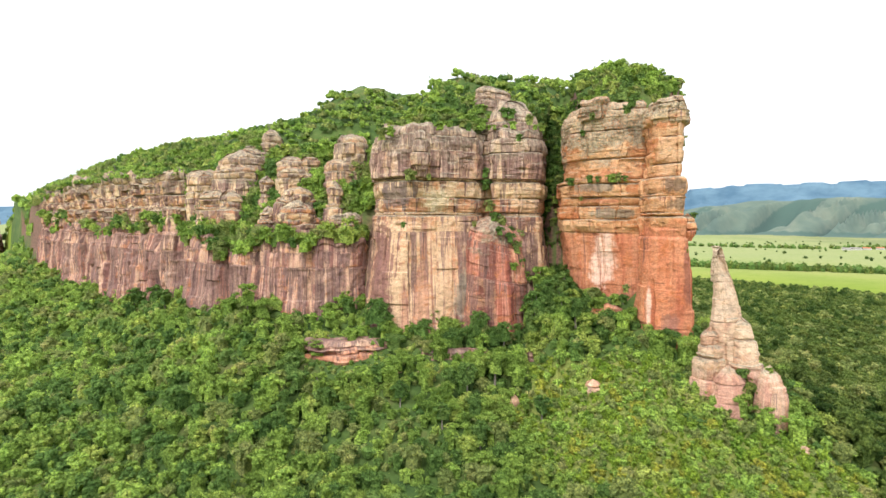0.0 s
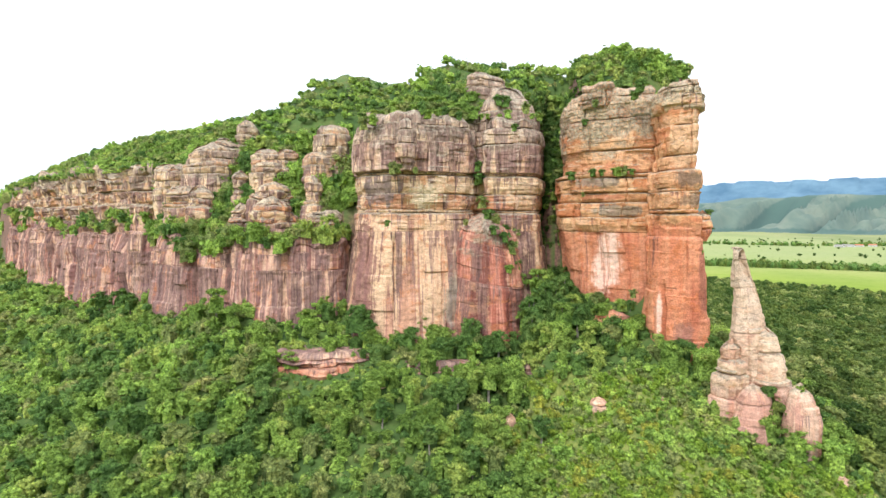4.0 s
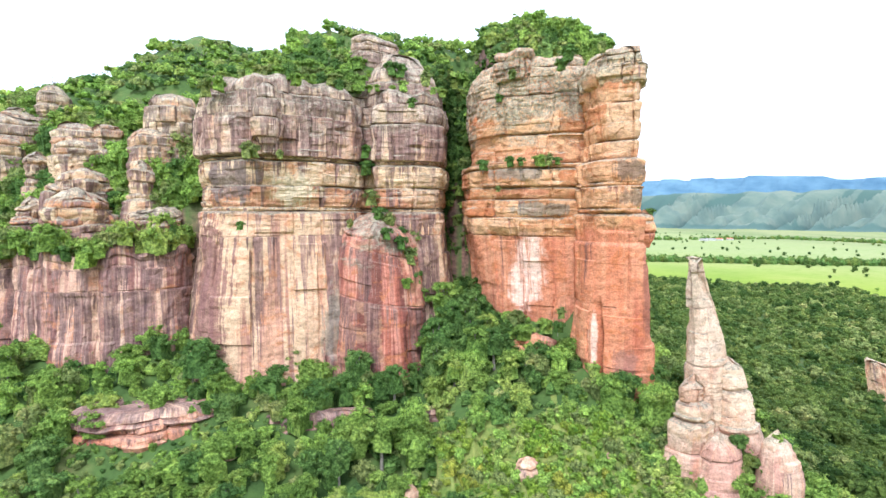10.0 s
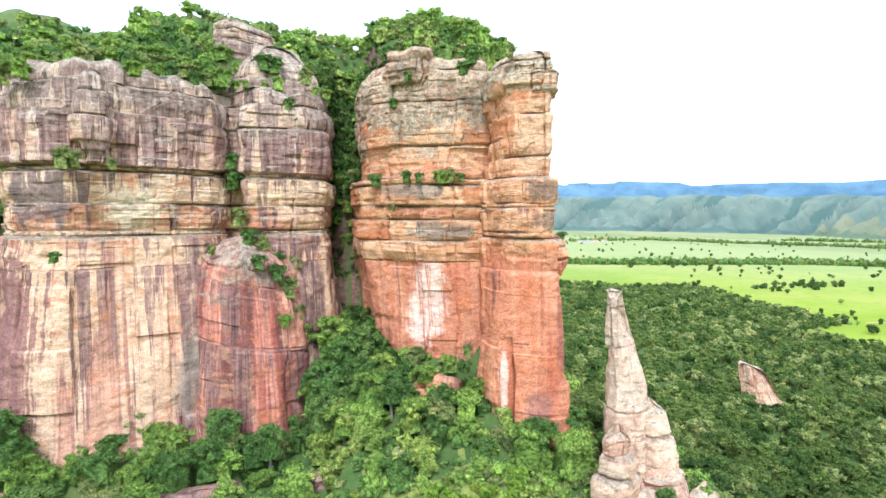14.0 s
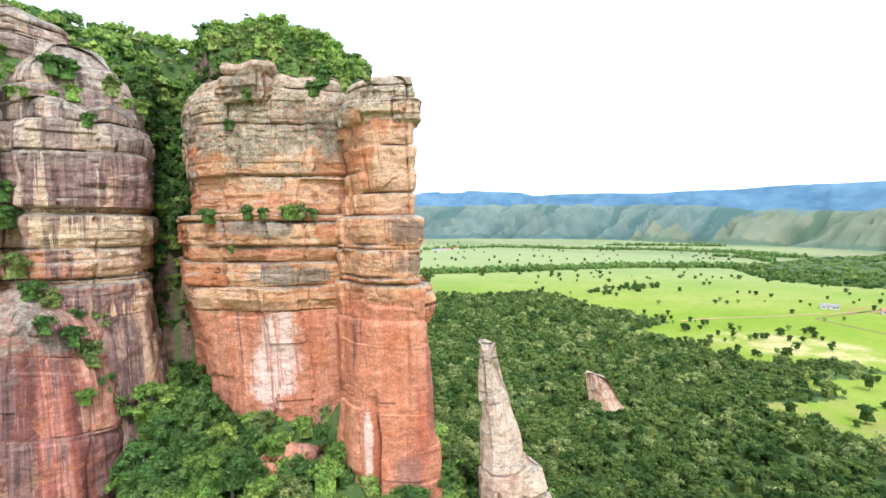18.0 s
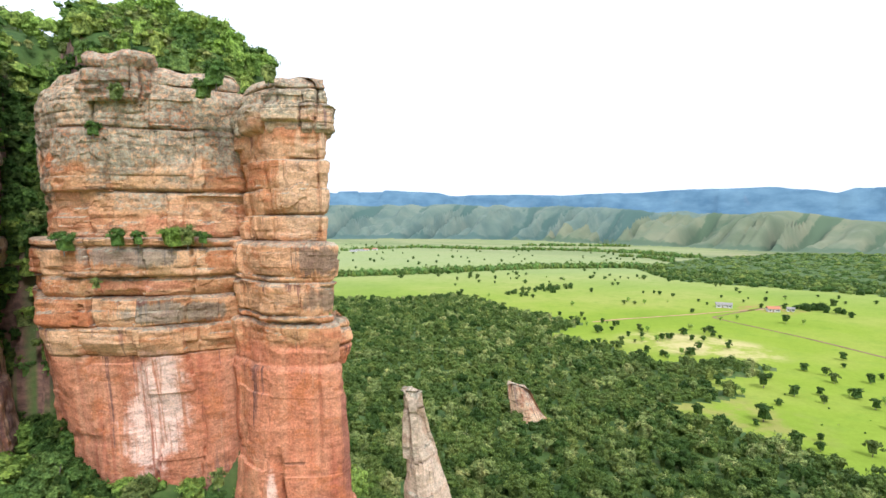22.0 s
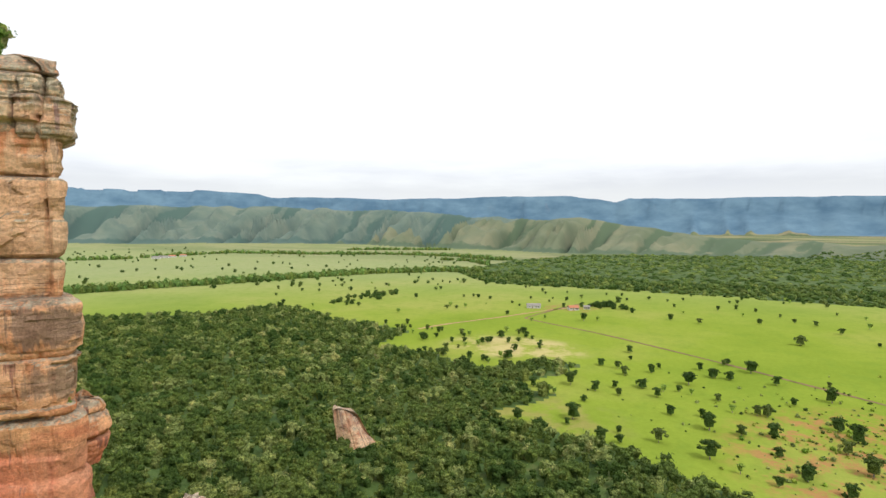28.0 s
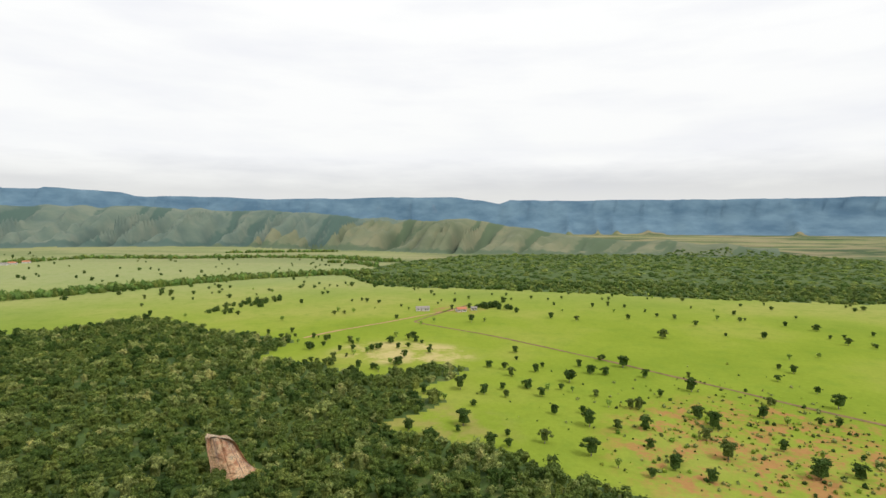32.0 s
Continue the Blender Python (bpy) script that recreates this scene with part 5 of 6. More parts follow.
def spread(rng, x0, x1, y0, y1, gap, keep):
    """Jittered points over an area, kept where keep(x, y) is true."""
    x, y = np.meshgrid(np.arange(x0, x1, gap), np.arange(y0, y1, gap))
    x, y = x.ravel() + rng.uniform(-0.48, 0.48, x.size) * gap, y.ravel() + rng.uniform(-0.48, 0.48, y.size) * gap
    ok = keep(x, y)
    return x[ok], y[ok]


veg_rng = np.random.default_rng(7)
# one metre wide and 1.5 m tall, to be scaled: from the close slope out to the far fields
PROTO_NEAR = [crown_shape(veg_rng, 1.5, 1.0, 11, 18, 0.066, 0.12, 0.6, (2, 4))[0] for _ in range(9)]
PROTO_CLOSE = [crown_shape(veg_rng, 1.5, 1.0, 13, 46, 0.05, 0.14, 0.6, (2, 4))[0] for _ in range(9)]
PROTO_FINE = [crown_shape(veg_rng, 1.5, 1.0, 7, 24, 0.066, 0.05, 0.7, (2, 4))[0] for _ in range(7)]
PROTO_MID = [crown_shape(veg_rng, 1.5, 1.0, 8, 12, 0.08, 0.1, 0.7, (2, 4))[0] for _ in range(8)]
PROTO_FAR = [crown_shape(veg_rng, 1.5, 1.0, 5, 7, 0.10, 0.08, 0.7, (2, 4))[0] for _ in range(6)]
PROTO_TINY = [crown_shape(veg_rng, 1.5, 1.0, 3, 4, 0.15, 0.0, 0.8, (2, 4))[0] for _ in range(6)]
PROTO_SPECK = [crown_shape(veg_rng, 1.5, 1.0, 1, 5, 0.24, 0.0, 0.9, (2, 4))[0] for _ in range(8)]
PROTO_LOW = [crown_shape(veg_rng, 1.5, 1.0, 4, 7, 0.10, 0.0, 0.8, (2, 4))[0] for _ in range(6)]
CLEAR = np.array([(-37, 134), (-37, 142), (-14, 143), (-12, 135)], float)


def front_slope(x, y):
    z, behind = land(x, y)
    return (behind < -1.0) & (x < 80) & ~within_line(MEADOW, x, y) & ~within_line(CLEAR, x, y) & (y > 0.62 * np.abs(x) - 30)


def sized(rng, x, y, wide, sink=0.2, tall=(0.8, 1.25)):
    """Rows for scatter_stuff: crown radii between the two widths, smaller ones more often."""
    z = ground_height(x, y)
    w = wide[0] + (wide[1] - wide[0]) * rng.uniform(0, 1, len(x)) ** 1.5
    return np.stack([x, y, z - sink * w, w, w * rng.uniform(*tall, len(x))], 1)


def build_woods():
    rng = np.random.default_rng(11)
    x, y = spread(rng, -120, 80, 78, 216, 3.6, front_slope)
    rows = sized(rng, x, y, (1.6, 4.0), 0.0, (0.8, 1.35))
    foot = (land(x, y)[1] > -9) & (x > 33)
    rows[foot, 3:5] *= 0.62
    far = (x < -55) | (y > 160)
    close = ~far & (x > -34) & (x < 56) & (y > 116)
    scatter_stuff("slope_woodland", rows[close], PROTO_CLOSE, SLOPE_MIX + (LEAF_LIME, LEAF_SLOPE), "bright green trees and bushes close below the cliffs", "woodland", rng)
    scatter_stuff("slope_woodland", rows[~far & ~close], PROTO_NEAR, SLOPE_MIX, "dense bright green woodland on the slope below cliffs", "woodland", rng)
    scatter_stuff("slope_woodland", rows[far], PROTO_FAR, SLOPE_MIX, "dense green woodland under the red wall", "woodland", rng)
    x, y = spread(rng, -110, 80, 80, 200, 2.5, front_slope)
    scatter_stuff("slope_undergrowth", sized(rng, x, y, (0.9, 2.0), 0.2, (0.7, 1.2)), PROTO_SPECK, SLOPE_MIX, "green undergrowth between the trees of the slope", "undergrowth", rng)
    x, y = spread(rng, -70, 70, -30, 78, 5.0, lambda a, b: ~within_line(FOREST, a, b) & ~within_line(MEADOW, a, b))
    scatter_stuff("slope_woodland", sized(rng, x, y, (2.2, 4.4), 0.15, (0.9, 1.5)), PROTO_TINY, SLOPE_MIX, "green woodland at the foot of the slope", "woodland", rng)
    x, y = spread(rng, -300, -118, 90, 330, 4.2, lambda a, b: front_slope(a, b) & (b > 0.7 * np.abs(a)))
    scatter_stuff("slope_woodland", sized(rng, x, y, (2.2, 4.8), 0.1, (0.8, 1.2)), PROTO_FAR, SLOPE_MIX, "dense green woodland under the far cliffs", "woodland", rng)
    x, y = spread(rng, 12, 82, 72, 138, 1.2, lambda a, b: within_line(MEADOW, a, b) & (land(a, b)[1] < -1))
    scatter_stuff("meadow_scrub", sized(rng, x, y, (0.7, 1.9), 0.2, (0.6, 1.3)), PROTO_LOW, (LEAF_MEADOW, LEAF_MEADOW, LEAF_LIME, LEAF_SLOPE, LEAF_OLIVE), "low yellow-green scrub and tall grass on the slope", "scrub", rng)
    x, y = spread(rng, -40, -10, 131, 145, 1.5, lambda a, b: within_line(CLEAR, a, b))
    scatter_stuff("ledge_scrub", sized(rng, x, y, (0.6, 1.3), 0.2, (0.6, 1.1)), PROTO_LOW, SCRUB_MIX, "low bushes in front of the bare red ledge", "scrub", rng)
    # plateau and ledges
    back = lambda a: np.where((a > -96) & (a < -23), 1.5, np.where(a > 34, 1.0, 4.0))  # noqa: E731
    clear = lambda a, b: np.hypot(a - 21.5, b - 170.5) > 8.5  # noqa: E731
    x, y = spread(rng, -135, 92, 146, 262, 3.2, lambda a, b: (land(a, b)[1] > back(a)) & (land(a, b)[1] < 24) & clear(a, b))
    scatter_stuff("plateau_scrub", sized(rng, x, y, (1.6, 3.2), 0.2, (0.7, 1.2)), PROTO_MID, SCRUB_MIX, "thick green scrub covering the cliff tops", "scrub", rng)
    x, y = spread(rng, -135, 92, 160, 300, 3.6, lambda a, b: (land(a, b)[1] >= 24) & (land(a, b)[1] < 56))
    scatter_stuff("plateau_scrub", sized(rng, x, y, (2.0, 3.8), 0.2, (0.7, 1.1)), PROTO_TINY, SCRUB_MIX, "green scrub on the high back slope", "scrub", rng)
    x, y = spread(rng, -19, 30, 153, 171, 2.2, lambda a, b: (land(a, b)[1] > -1.0) & (np.hypot(a - 21.5, b - 170.5) > 8.5) & ~((np.abs(a - 12.7) < 1.5) & (b < 162)) & (rng.uniform(0, 1, len(a)) < 0.9))
    rim = sized(rng, x, y, (1.0, 2.6), 0.0, (0.7, 1.3))
    rim[:, 2] = np.maximum(rim[:, 2], 27.6) - 0.3
    scatter_stuff("rim_scrub", rim, PROTO_NEAR, SCRUB_MIX, "yellow-green bushes along the rim of the buttress", "scrub", rng)
    x, y = spread(rng, -330, -128, 215, 420, 4.4, lambda a, b: (land(a, b)[1] > 3) & (land(a, b)[1] < 60))
    scatter_stuff("plateau_scrub", sized(rng, x, y, (2.2, 4.0), 0.3), PROTO_FAR, SCRUB_MIX, "thick green scrub along the far rim", "scrub", rng)
    x, y = spread(rng, -100, -21, 156, 215, 1.95, lambda a, b: (within_line(np.array(WALL_LINE), a, b + 0.5) | (land(a, b)[1] > 1.5)) & (land(a, b)[1] < 24) & (a + b > 75))
    bench = sized(rng, x, y, (1.7, 4.2), 0.15, (0.8, 1.4))
    bench[:, 2] = np.maximum(bench[:, 2], -7.0 + 5.0 * rough_noise(x / 9, y / 9, 0, 171, 3, 0.6))
    scatter_stuff("bench_scrub", bench, PROTO_FINE, SCRUB_MIX, "thick bushes on the sloping bench between cliff bands", "scrub", rng)
    x, y = spread(rng, -262, -95, 205, 360, 3.8, lambda a, b: within_line(np.array(HEADLAND_LINE), a + 1.5, b - 1.5))
    top = sized(rng, x, y, (1.6, 3.4), 0.15, (0.7, 1.2))
    top[:, 2] = np.maximum(top[:, 2], 16.6)
    scatter_stuff("headland_scrub", top, PROTO_TINY, SCRUB_MIX, "green bushes along the top of the headland", "scrub", rng)
    x, y = spread(rng, 50, 67, 104, 132, 1.5, lambda a, b: (np.hypot(a - 61, b - 114) > 5.5) & (b < 134 - 0.4 * (a - 50)))
    scatter_stuff("foot_scrub", sized(rng, x, y, (0.8, 1.9), 0.2, (0.7, 1.2)), PROTO_LOW, SCRUB_MIX, "bushes between the pillar and the spire", "scrub", rng)
    x, y = spread(rng, 34, 88, 146, 200, 1.95, lambda a, b: (land(a, b)[1] > 1.0) & (np.hypot(a - 58, (b - 187) / 1.12) < 33))
    scatter_stuff("dome_scrub", sized(rng, x, y, (0.8, 2.0), 0.2, (0.7, 1.2)), PROTO_FINE, SCRUB_MIX, "thick green bushes on the dome behind the tower", "scrub", rng)
    # the ledge of the headland
    t = np.arange(0, 1, 0.005)
    hx, hy = np.interp(t, np.linspace(0, 1, 6), (-244, -206, -172, -140, -118, -99)), np.interp(t, np.linspace(0, 1, 6), (327, 293, 263, 234, 217, 207))
    hz = -2.8 + 5.0 * rough_noise(hx / 9, hy / 9, 0, 172, 3, 0.6)
    w = rng.uniform(1.0, 3.0, len(t)) * (rng.uniform(0, 1, len(t)) < 0.75) + 0.3
    scatter_stuff("headland_scrub", np.stack([hx + rng.normal(size=len(t)), hy + rng.normal(size=len(t)) - 0.5, hz - 0.5, w, w], 1), PROTO_FAR, SCRUB_MIX, "bushes on the ledge of the headland", "scrub", rng)
    x, y = spread(rng, -560, -270, 300, 640, 7.0, lambda a, b: (land(a, b)[0] > -55) & (np.hypot(a, b) > 420))
    scatter_stuff("far_woodland", sized(rng, x, y, (3.5, 6.0), 0.2), PROTO_SPECK, SLOPE_MIX, "far green woodland beyond the headland", "woodland", rng)
    # the cleft
    x, y = spread(rng, 22, 56, 143, 200, 2.2, lambda a, b: (np.abs(a - 31.5 - 0.22 * (b - 150)) < 6.0) & (ground_height(a, b) < 34))
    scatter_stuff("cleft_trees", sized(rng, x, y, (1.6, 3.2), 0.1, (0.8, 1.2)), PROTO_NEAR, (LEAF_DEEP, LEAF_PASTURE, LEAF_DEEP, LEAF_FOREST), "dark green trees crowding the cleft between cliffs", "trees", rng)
    y = rng.uniform(147, 190, 1000)
    x = 31.5 + 0.22 * (y - 150) + rng.choice((-1, 1), len(y)) * rng.uniform(2.0, 7.4, len(y))
    x, y = x[ground_height(x, y) < 38], y[ground_height(x, y) < 38]
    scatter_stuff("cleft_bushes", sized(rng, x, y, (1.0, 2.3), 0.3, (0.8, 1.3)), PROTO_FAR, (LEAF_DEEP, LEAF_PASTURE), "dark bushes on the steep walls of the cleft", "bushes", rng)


def build_forest():
    rng = np.random.default_rng(12)
    x, y = spread(rng, 60, 260, -10, 260, 4.8, lambda a, b: within_line(FOREST, a, b) & (np.hypot(a - 195, b - 188) > 5.5) & (b > 0.25 * (a - 60) + 20))
    rows, far = sized(rng, x, y, (2.0, 4.8), 0.1, (0.75, 1.25)), np.hypot(x - 30, y - 80) > 150
    scatter_stuff("forest", rows[~far], PROTO_MID, FOREST_MIX, "dense green forest sloping down to the pasture", "forest", rng)
    scatter_stuff("forest", rows[far], PROTO_FAR, FOREST_MIX, "dense green forest reaching out over the plain", "forest", rng)
    x, y = spread(rng, 100, 480, 130, 640, 6.0, lambda a, b: within_line(FOREST, a, b) & ((a >= 260) | (b >= 260)))
    scatter_stuff("forest", sized(rng, x, y, (2.6, 5.4), 0.1, (0.75, 1.2)), PROTO_FAR, FOREST_MIX, "dense dark green forest along the pasture edge", "forest", rng)


def band(rng, line, width, gap, tall):
    """A belt of trees along a line."""
    rows = []
    for (ax, ay), (bx, by) in zip(line, line[1:]):
        length = math.hypot(bx - ax, by - ay)
        n = max(1, int(length * width / gap**2))
        t, o = rng.uniform(0, 1, n), rng.uniform(-0.5, 0.5, n) * width
        px, py = ax + (bx - ax) * t - (by - ay) / length * o, ay + (by - ay) * t + (bx - ax) / length * o
        rows.append(sized(rng, px, py, (tall * 0.4, tall * 0.75), 0.2))
    return np.concatenate(rows)


def build_belts():
    rng = np.random.default_rng(13)
    near_line = [(300, 930), (420, 810), (530, 762), (640, 705), (752, 662), (870, 612), (970, 520), (1005, 430)]
    scatter_stuff("riverside_trees", band(rng, near_line, 30, 5.4, 11), PROTO_SPECK, (LEAF_FOREST, LEAF_DEEP), "long dark belt of trees across the pasture", "trees", rng)
    belts = [([(1330, 1410), (1384, 1129), (1493, 896), (1484, 685), (1365, 493)], 46), ([(700, 1560), (940, 1400), (1330, 1410)], 30), ([(1710, 1217), (1886, 870)], 40), ([(1180, 480), (1290, 560), (1300, 650)], 24)]
    rows = np.concatenate([band(rng, line, w, 9, 11) for line, w in belts])
    scatter_stuff("far_tree_belts", rows, PROTO_SPECK, (LEAF_FOREST, LEAF_DEEP), "far dark belts of trees between pale fields", "trees", rng)
    front = lambda a, b: a < 800 + 0.32 * (b - 80) * (b > 80) + 130  # noqa: E731
    x, y = spread(rng, 730, 1000, -420, 480, 11.0, lambda a, b: within_line(DARK_WOOD, a, b) & front(a, b))
    scatter_stuff("far_forest", sized(rng, x, y, (4.5, 8.5), 0.3, (0.5, 0.9)), PROTO_SPECK, (LEAF_FOREST, LEAF_PASTURE), "dark forest along the far edge of the pasture", "forest", rng)
    x, y = spread(rng, 800, 2100, -900, 480, 22.0, lambda a, b: within_line(DARK_WOOD, a, b) & ~front(a, b))
    scatter_stuff("far_forest", sized(rng, x, y, (8, 15), 0.4, (0.35, 0.6)), PROTO_SPECK, (LEAF_FOREST, LEAF_PASTURE), "dark forest at the foot of the green hills", "forest", rng)


def make_tree(rng, name, height, radius, label, group, leaf, base=0.35, clumps=11, cards=34, size=0.34, category="tree"):
    (cv, cf), tips = crown_shape(rng, height, radius, clumps, cards, size, base, 0.7, (3, 6))
    tv, tf = trunk_shape(rng, height, radius, tips, base)
    ob = thing(name, (0, 0, 0), label, category, group)
    part("trunk", mesh_of("trunk", tv, tf, (BARK,), True), ob)
    part("crown", mesh_of("crown", cv, cf, (leaf,)), ob)
    return ob


def planted(proto, used, x, y, z, turn, k):
    m = pose(x, y, z, 0, 0, turn)
    if proto not in used:
        used.add(proto)
        proto.matrix_basis = m @ Matrix.Diagonal((k, k, k, 1))
        return proto
    ob = copy_thing(proto, m)
    ob.scale = (k, k, k)
    return ob


PASTURE_NEAR = """500,340 563,310 559,291 631,288 638,324 422,260 422,240 408,211 392,215 451,212 442,199 415,175 386,186 366,190 352,197 368,230
358,237 393,260 350,242 352,264 354,278 386,223 531,163 694,192 733,149 711,116 720,79 570,90 610,79 559,66 651,46 622,26 579,17 629,-6 492,1 390,43
368,33 355,111 367,97 332,100 317,122 314,110 319,92 322,136 349,77 330,76 332,31 345,13 309,49 309,45 297,72 280,70 309,59 279,58 257,89 248,71"""
PASTURE_MORE = """269,125 247,110 249,103 282,46 262,47 248,40 301,20 290,16 235,31 256,20 234,51 239,62 329,-20 308,-10 300,-17 355,-52 330,-51
303,-39 263,-15 245,-7 249,-21 269,-4 433,-68 445,-91 629,-92 585,-84 554,-38 589,-27 552,-134 514,-128 568,-116 615,-143 671,-141 714,-236 490,-146
493,-131 534,-168 591,-66 724,-63 745,-32 257,147 249,134"""
BIG = {(322, 136), (280, 70), (248, 71), (269, 125), (330, -51), (245, -7), (349, 77), (290, 16), (256, 20), (531, 163), (492, 1), (390, 43), (345, 13)}


def build_pasture_trees():
    rng = np.random.default_rng(14)
    words = "dark green round-crowned tree standing alone in the pasture"
    protos = [make_tree(rng, "pasture_tree", 7.5, r, words, "trees of the pasture", LEAF_PASTURE, 0.25, 11, 18, 0.36) for r in (4.2, 4.6, 3.8, 5.0, 4.4, 4.0)]
    pale = [make_tree(rng, "pasture_tree", 7.0, r, "thin pale-leaved tree standing in the pasture", "trees of the pasture", LEAF_SLOPE, 0.3, 7, 16, 0.3) for r in (3.4, 3.0, 3.8)]
    used = set()
    spots = [tuple(int(v) for v in w.split(",")) for w in (PASTURE_NEAR + " " + PASTURE_MORE).split()]
    extra = [(rng.uniform(480, 900), rng.uniform(-330, 640)) for _ in range(120)] + [(rng.uniform(240, 420), rng.uniform(-60, 200)) for _ in range(50)] + [(rng.uniform(330, 450), rng.uniform(180, 330)) for _ in range(45)]
    for n, (x, y) in enumerate(spots + extra):
        if n >= len(spots) and (within_line(FOREST, x, y) or y > 620 or x + y < 260):
            continue
        k = (1.05 if (x, y) in BIG else rng.uniform(0.5, 0.85)) if n < len(spots) else rng.uniform(0.4, 0.8)
        pool = pale if rng.uniform() < 0.2 and (x, y) not in BIG else protos
        planted(pool[rng.integers(len(pool))], used, x, y, float(ground_height(x, y)), rng.uniform(0, 360), k)
    far = np.array([(rng.uniform(500, 1500), rng.uniform(560, 1900)) for _ in range(170)] + [(rng.uniform(560, 880), rng.uniform(380, 700)) for _ in range(24)])
    scatter_stuff("far_field_trees", sized(rng, far[:, 0], far[:, 1], (2.8, 5.5)), PROTO_FAR, LEAF_PASTURE, "scattered dark trees over the far fields", "trees", rng)
    sx, sy = rng.normal(275, 45, 800), rng.normal(-5, 45, 800)
    ok = (sx > 225) & ~within_line(FOREST, sx, sy)
    scatter_stuff("pasture_scrub", sized(rng, sx[ok], sy[ok], (0.4, 1.6), 0.2, (0.6, 1.0)), PROTO_SPECK, (LEAF_PASTURE, LEAF_OLIVE, LEAF_MEADOW), "low shrubs on the bare red patches of pasture", "scrub", rng)
    copse = np.array([(rng.normal(585, 26), rng.normal(430, 14)) for _ in range(26)] + [(rng.normal(628, 16), rng.normal(152, 12)) for _ in range(22)])
    scatter_stuff("copse", sized(rng, copse[:, 0], copse[:, 1], (3.5, 6)), PROTO_FAR, LEAF_PASTURE, "dense dark copses beside the farmstead", "trees", rng)


build_woods()
build_forest()
build_belts()
build_pasture_trees()

# ---- shrubs on the ledges, trees at the foot, farm ----
def build_foot_trees():
    rng = np.random.default_rng(15)
    words = "tall leafy tree with a pale trunk below the cliffs"
    protos = [make_tree(rng, "slope_tree", h, r, words, "tall trees on the slope", leaf, 0.42, 18, 46, 0.16) for h, r, leaf in ((9, 3.4, LEAF_SLOPE), (10.5, 3.8, LEAF_DEEP), (8, 3.2, LEAF_DEEP), (11, 3.4, LEAF_SLOPE))]
    spots = ((10, 146.5, 1.0), (16.5, 144, 0.85), (28, 143, 1.15), (32, 141, 1.1), (35, 140, 0.85), (13, 131, 1.1), (6, 129, 0.85), (-18, 148, 1.15), (-16, 146.5, 0.9), (-20.5, 151, 0.9), (25, 146, 1.0),
             (-58, 158, 1.1), (-52, 154, 1.0), (-64, 160, 1.0), (-108, 200, 1.3), (-99, 190, 1.1), (-120, 208, 1.3), (0, 118, 0.8), (8, 112, 0.85), (22, 117, 0.8), (-10, 124, 0.8), (-30, 128, 0.8), (40, 136, 0.65), (30, 148, 1.0), (26, 148.5, 1.3), (30.5, 150.5, 1.4), (33.5, 151, 1.2), (28.5, 154, 1.4), (24.5, 149.5, 1.05), (35.5, 146, 0.9), (32.5, 146, 1.1), (28, 146, 1.15), (31, 158, 1.2))
    used = set()
    for x, y, k in spots:
        planted(protos[rng.integers(len(protos))], used, x, y, float(ground_height(x, y)) - 0.2, rng.uniform(0, 360), k)


def build_ledge_shrubs():
    rng = np.random.default_rng(16)
    words = "small green shrub growing on a rock ledge"
    protos = [make_tree(rng, "shrub", h, r, words, "shrubs on the ledges", leaf, 0.0, 10, 40, 0.10, "shrub") for h, r, leaf in ((2.0, 1.5, LEAF_SLOPE), (1.7, 1.4, LEAF_DEEP), (2.2, 1.4, LEAF_OLIVE), (1.9, 1.3, LEAF_DEEP))]
    spots = ((39.5, 145.2, 11.2, 1.0), (41.3, 144.2, 11.2, 0.8), (44.4, 142.5, 11.2, 1.1), (46.0, 141.8, 11.2, 1.0), (47.3, 140.8, 11.2, 0.8), (35.2, 149.4, 10.8, 1.2), (37.5, 146.5, 6.0, 0.5), (47.8, 137.5, 30.0, 1.4),
             (47.2, 139.2, 28.6, 1.2), (50.8, 131.0, 29.4, 0.8), (-9.5, 148.8, 12.2, 1.3), (-8.3, 149, 12.2, 1.0), (-4.0, 150.3, 12.0, 0.7), (-17.5, 154, 24.0, 1.4), (-11, 148.8, -1.2, 0.8), (12.5, 160.5, 14, 1.4),
             (12.8, 160.0, 10.5, 1.5), (13.5, 157.5, 4, 1.4), (15, 156.2, 1.0, 1.5), (17, 156, -1.0, 1.5), (19.5, 156, -3.5, 1.6), (22, 157, -5, 1.6), (18, 153.5, -7, 0.9), (18.5, 163.5, 32.2, 1.6), (20.5, 163.8, 32, 1.5), (9, 154.5, -1.0, 0.7),
             (62.5, 109.5, -31.4, 0.9), (61.4, 109.8, -31.2, 0.7), (66.0, 106.8, -30.0, 0.6), (37.5, 145, -22.5, 1.4), (41.5, 142, -22, 1.6), (46.5, 137.5, -20.0, 1.2), (47.0, 137.2, -17.5, 0.9), (61.2, 131, -2.5, 0.9), (61.5, 132, 1.5, 0.8), (19, 152.2, -5, 1.4), (21, 153.3, -8, 1.5), (22.3, 154.5, -12, 1.5), (23.2, 155.8, -16, 1.6), (20, 152, -13, 1.1), (16, 151.4, -3, 1.2), (-15, 153, 25, 1.3), (-1, 152.5, 26.5, 1.1), (7, 155, 26.5, 1.0), (25, 158, 29, 1.3), (22, 157, 24, 1.0), (38.2, 148.5, 24, 0.8), (40, 146, 28, 0.8), (56.3, 128.5, 2.0, 0.5), (57.8, 127.8, -7.0, 0.5))
    used = set()
    for x, y, z, k in spots:
        planted(protos[rng.integers(len(protos))], used, x, y, z - 0.6 * k, rng.uniform(0, 360), k * 1.08)


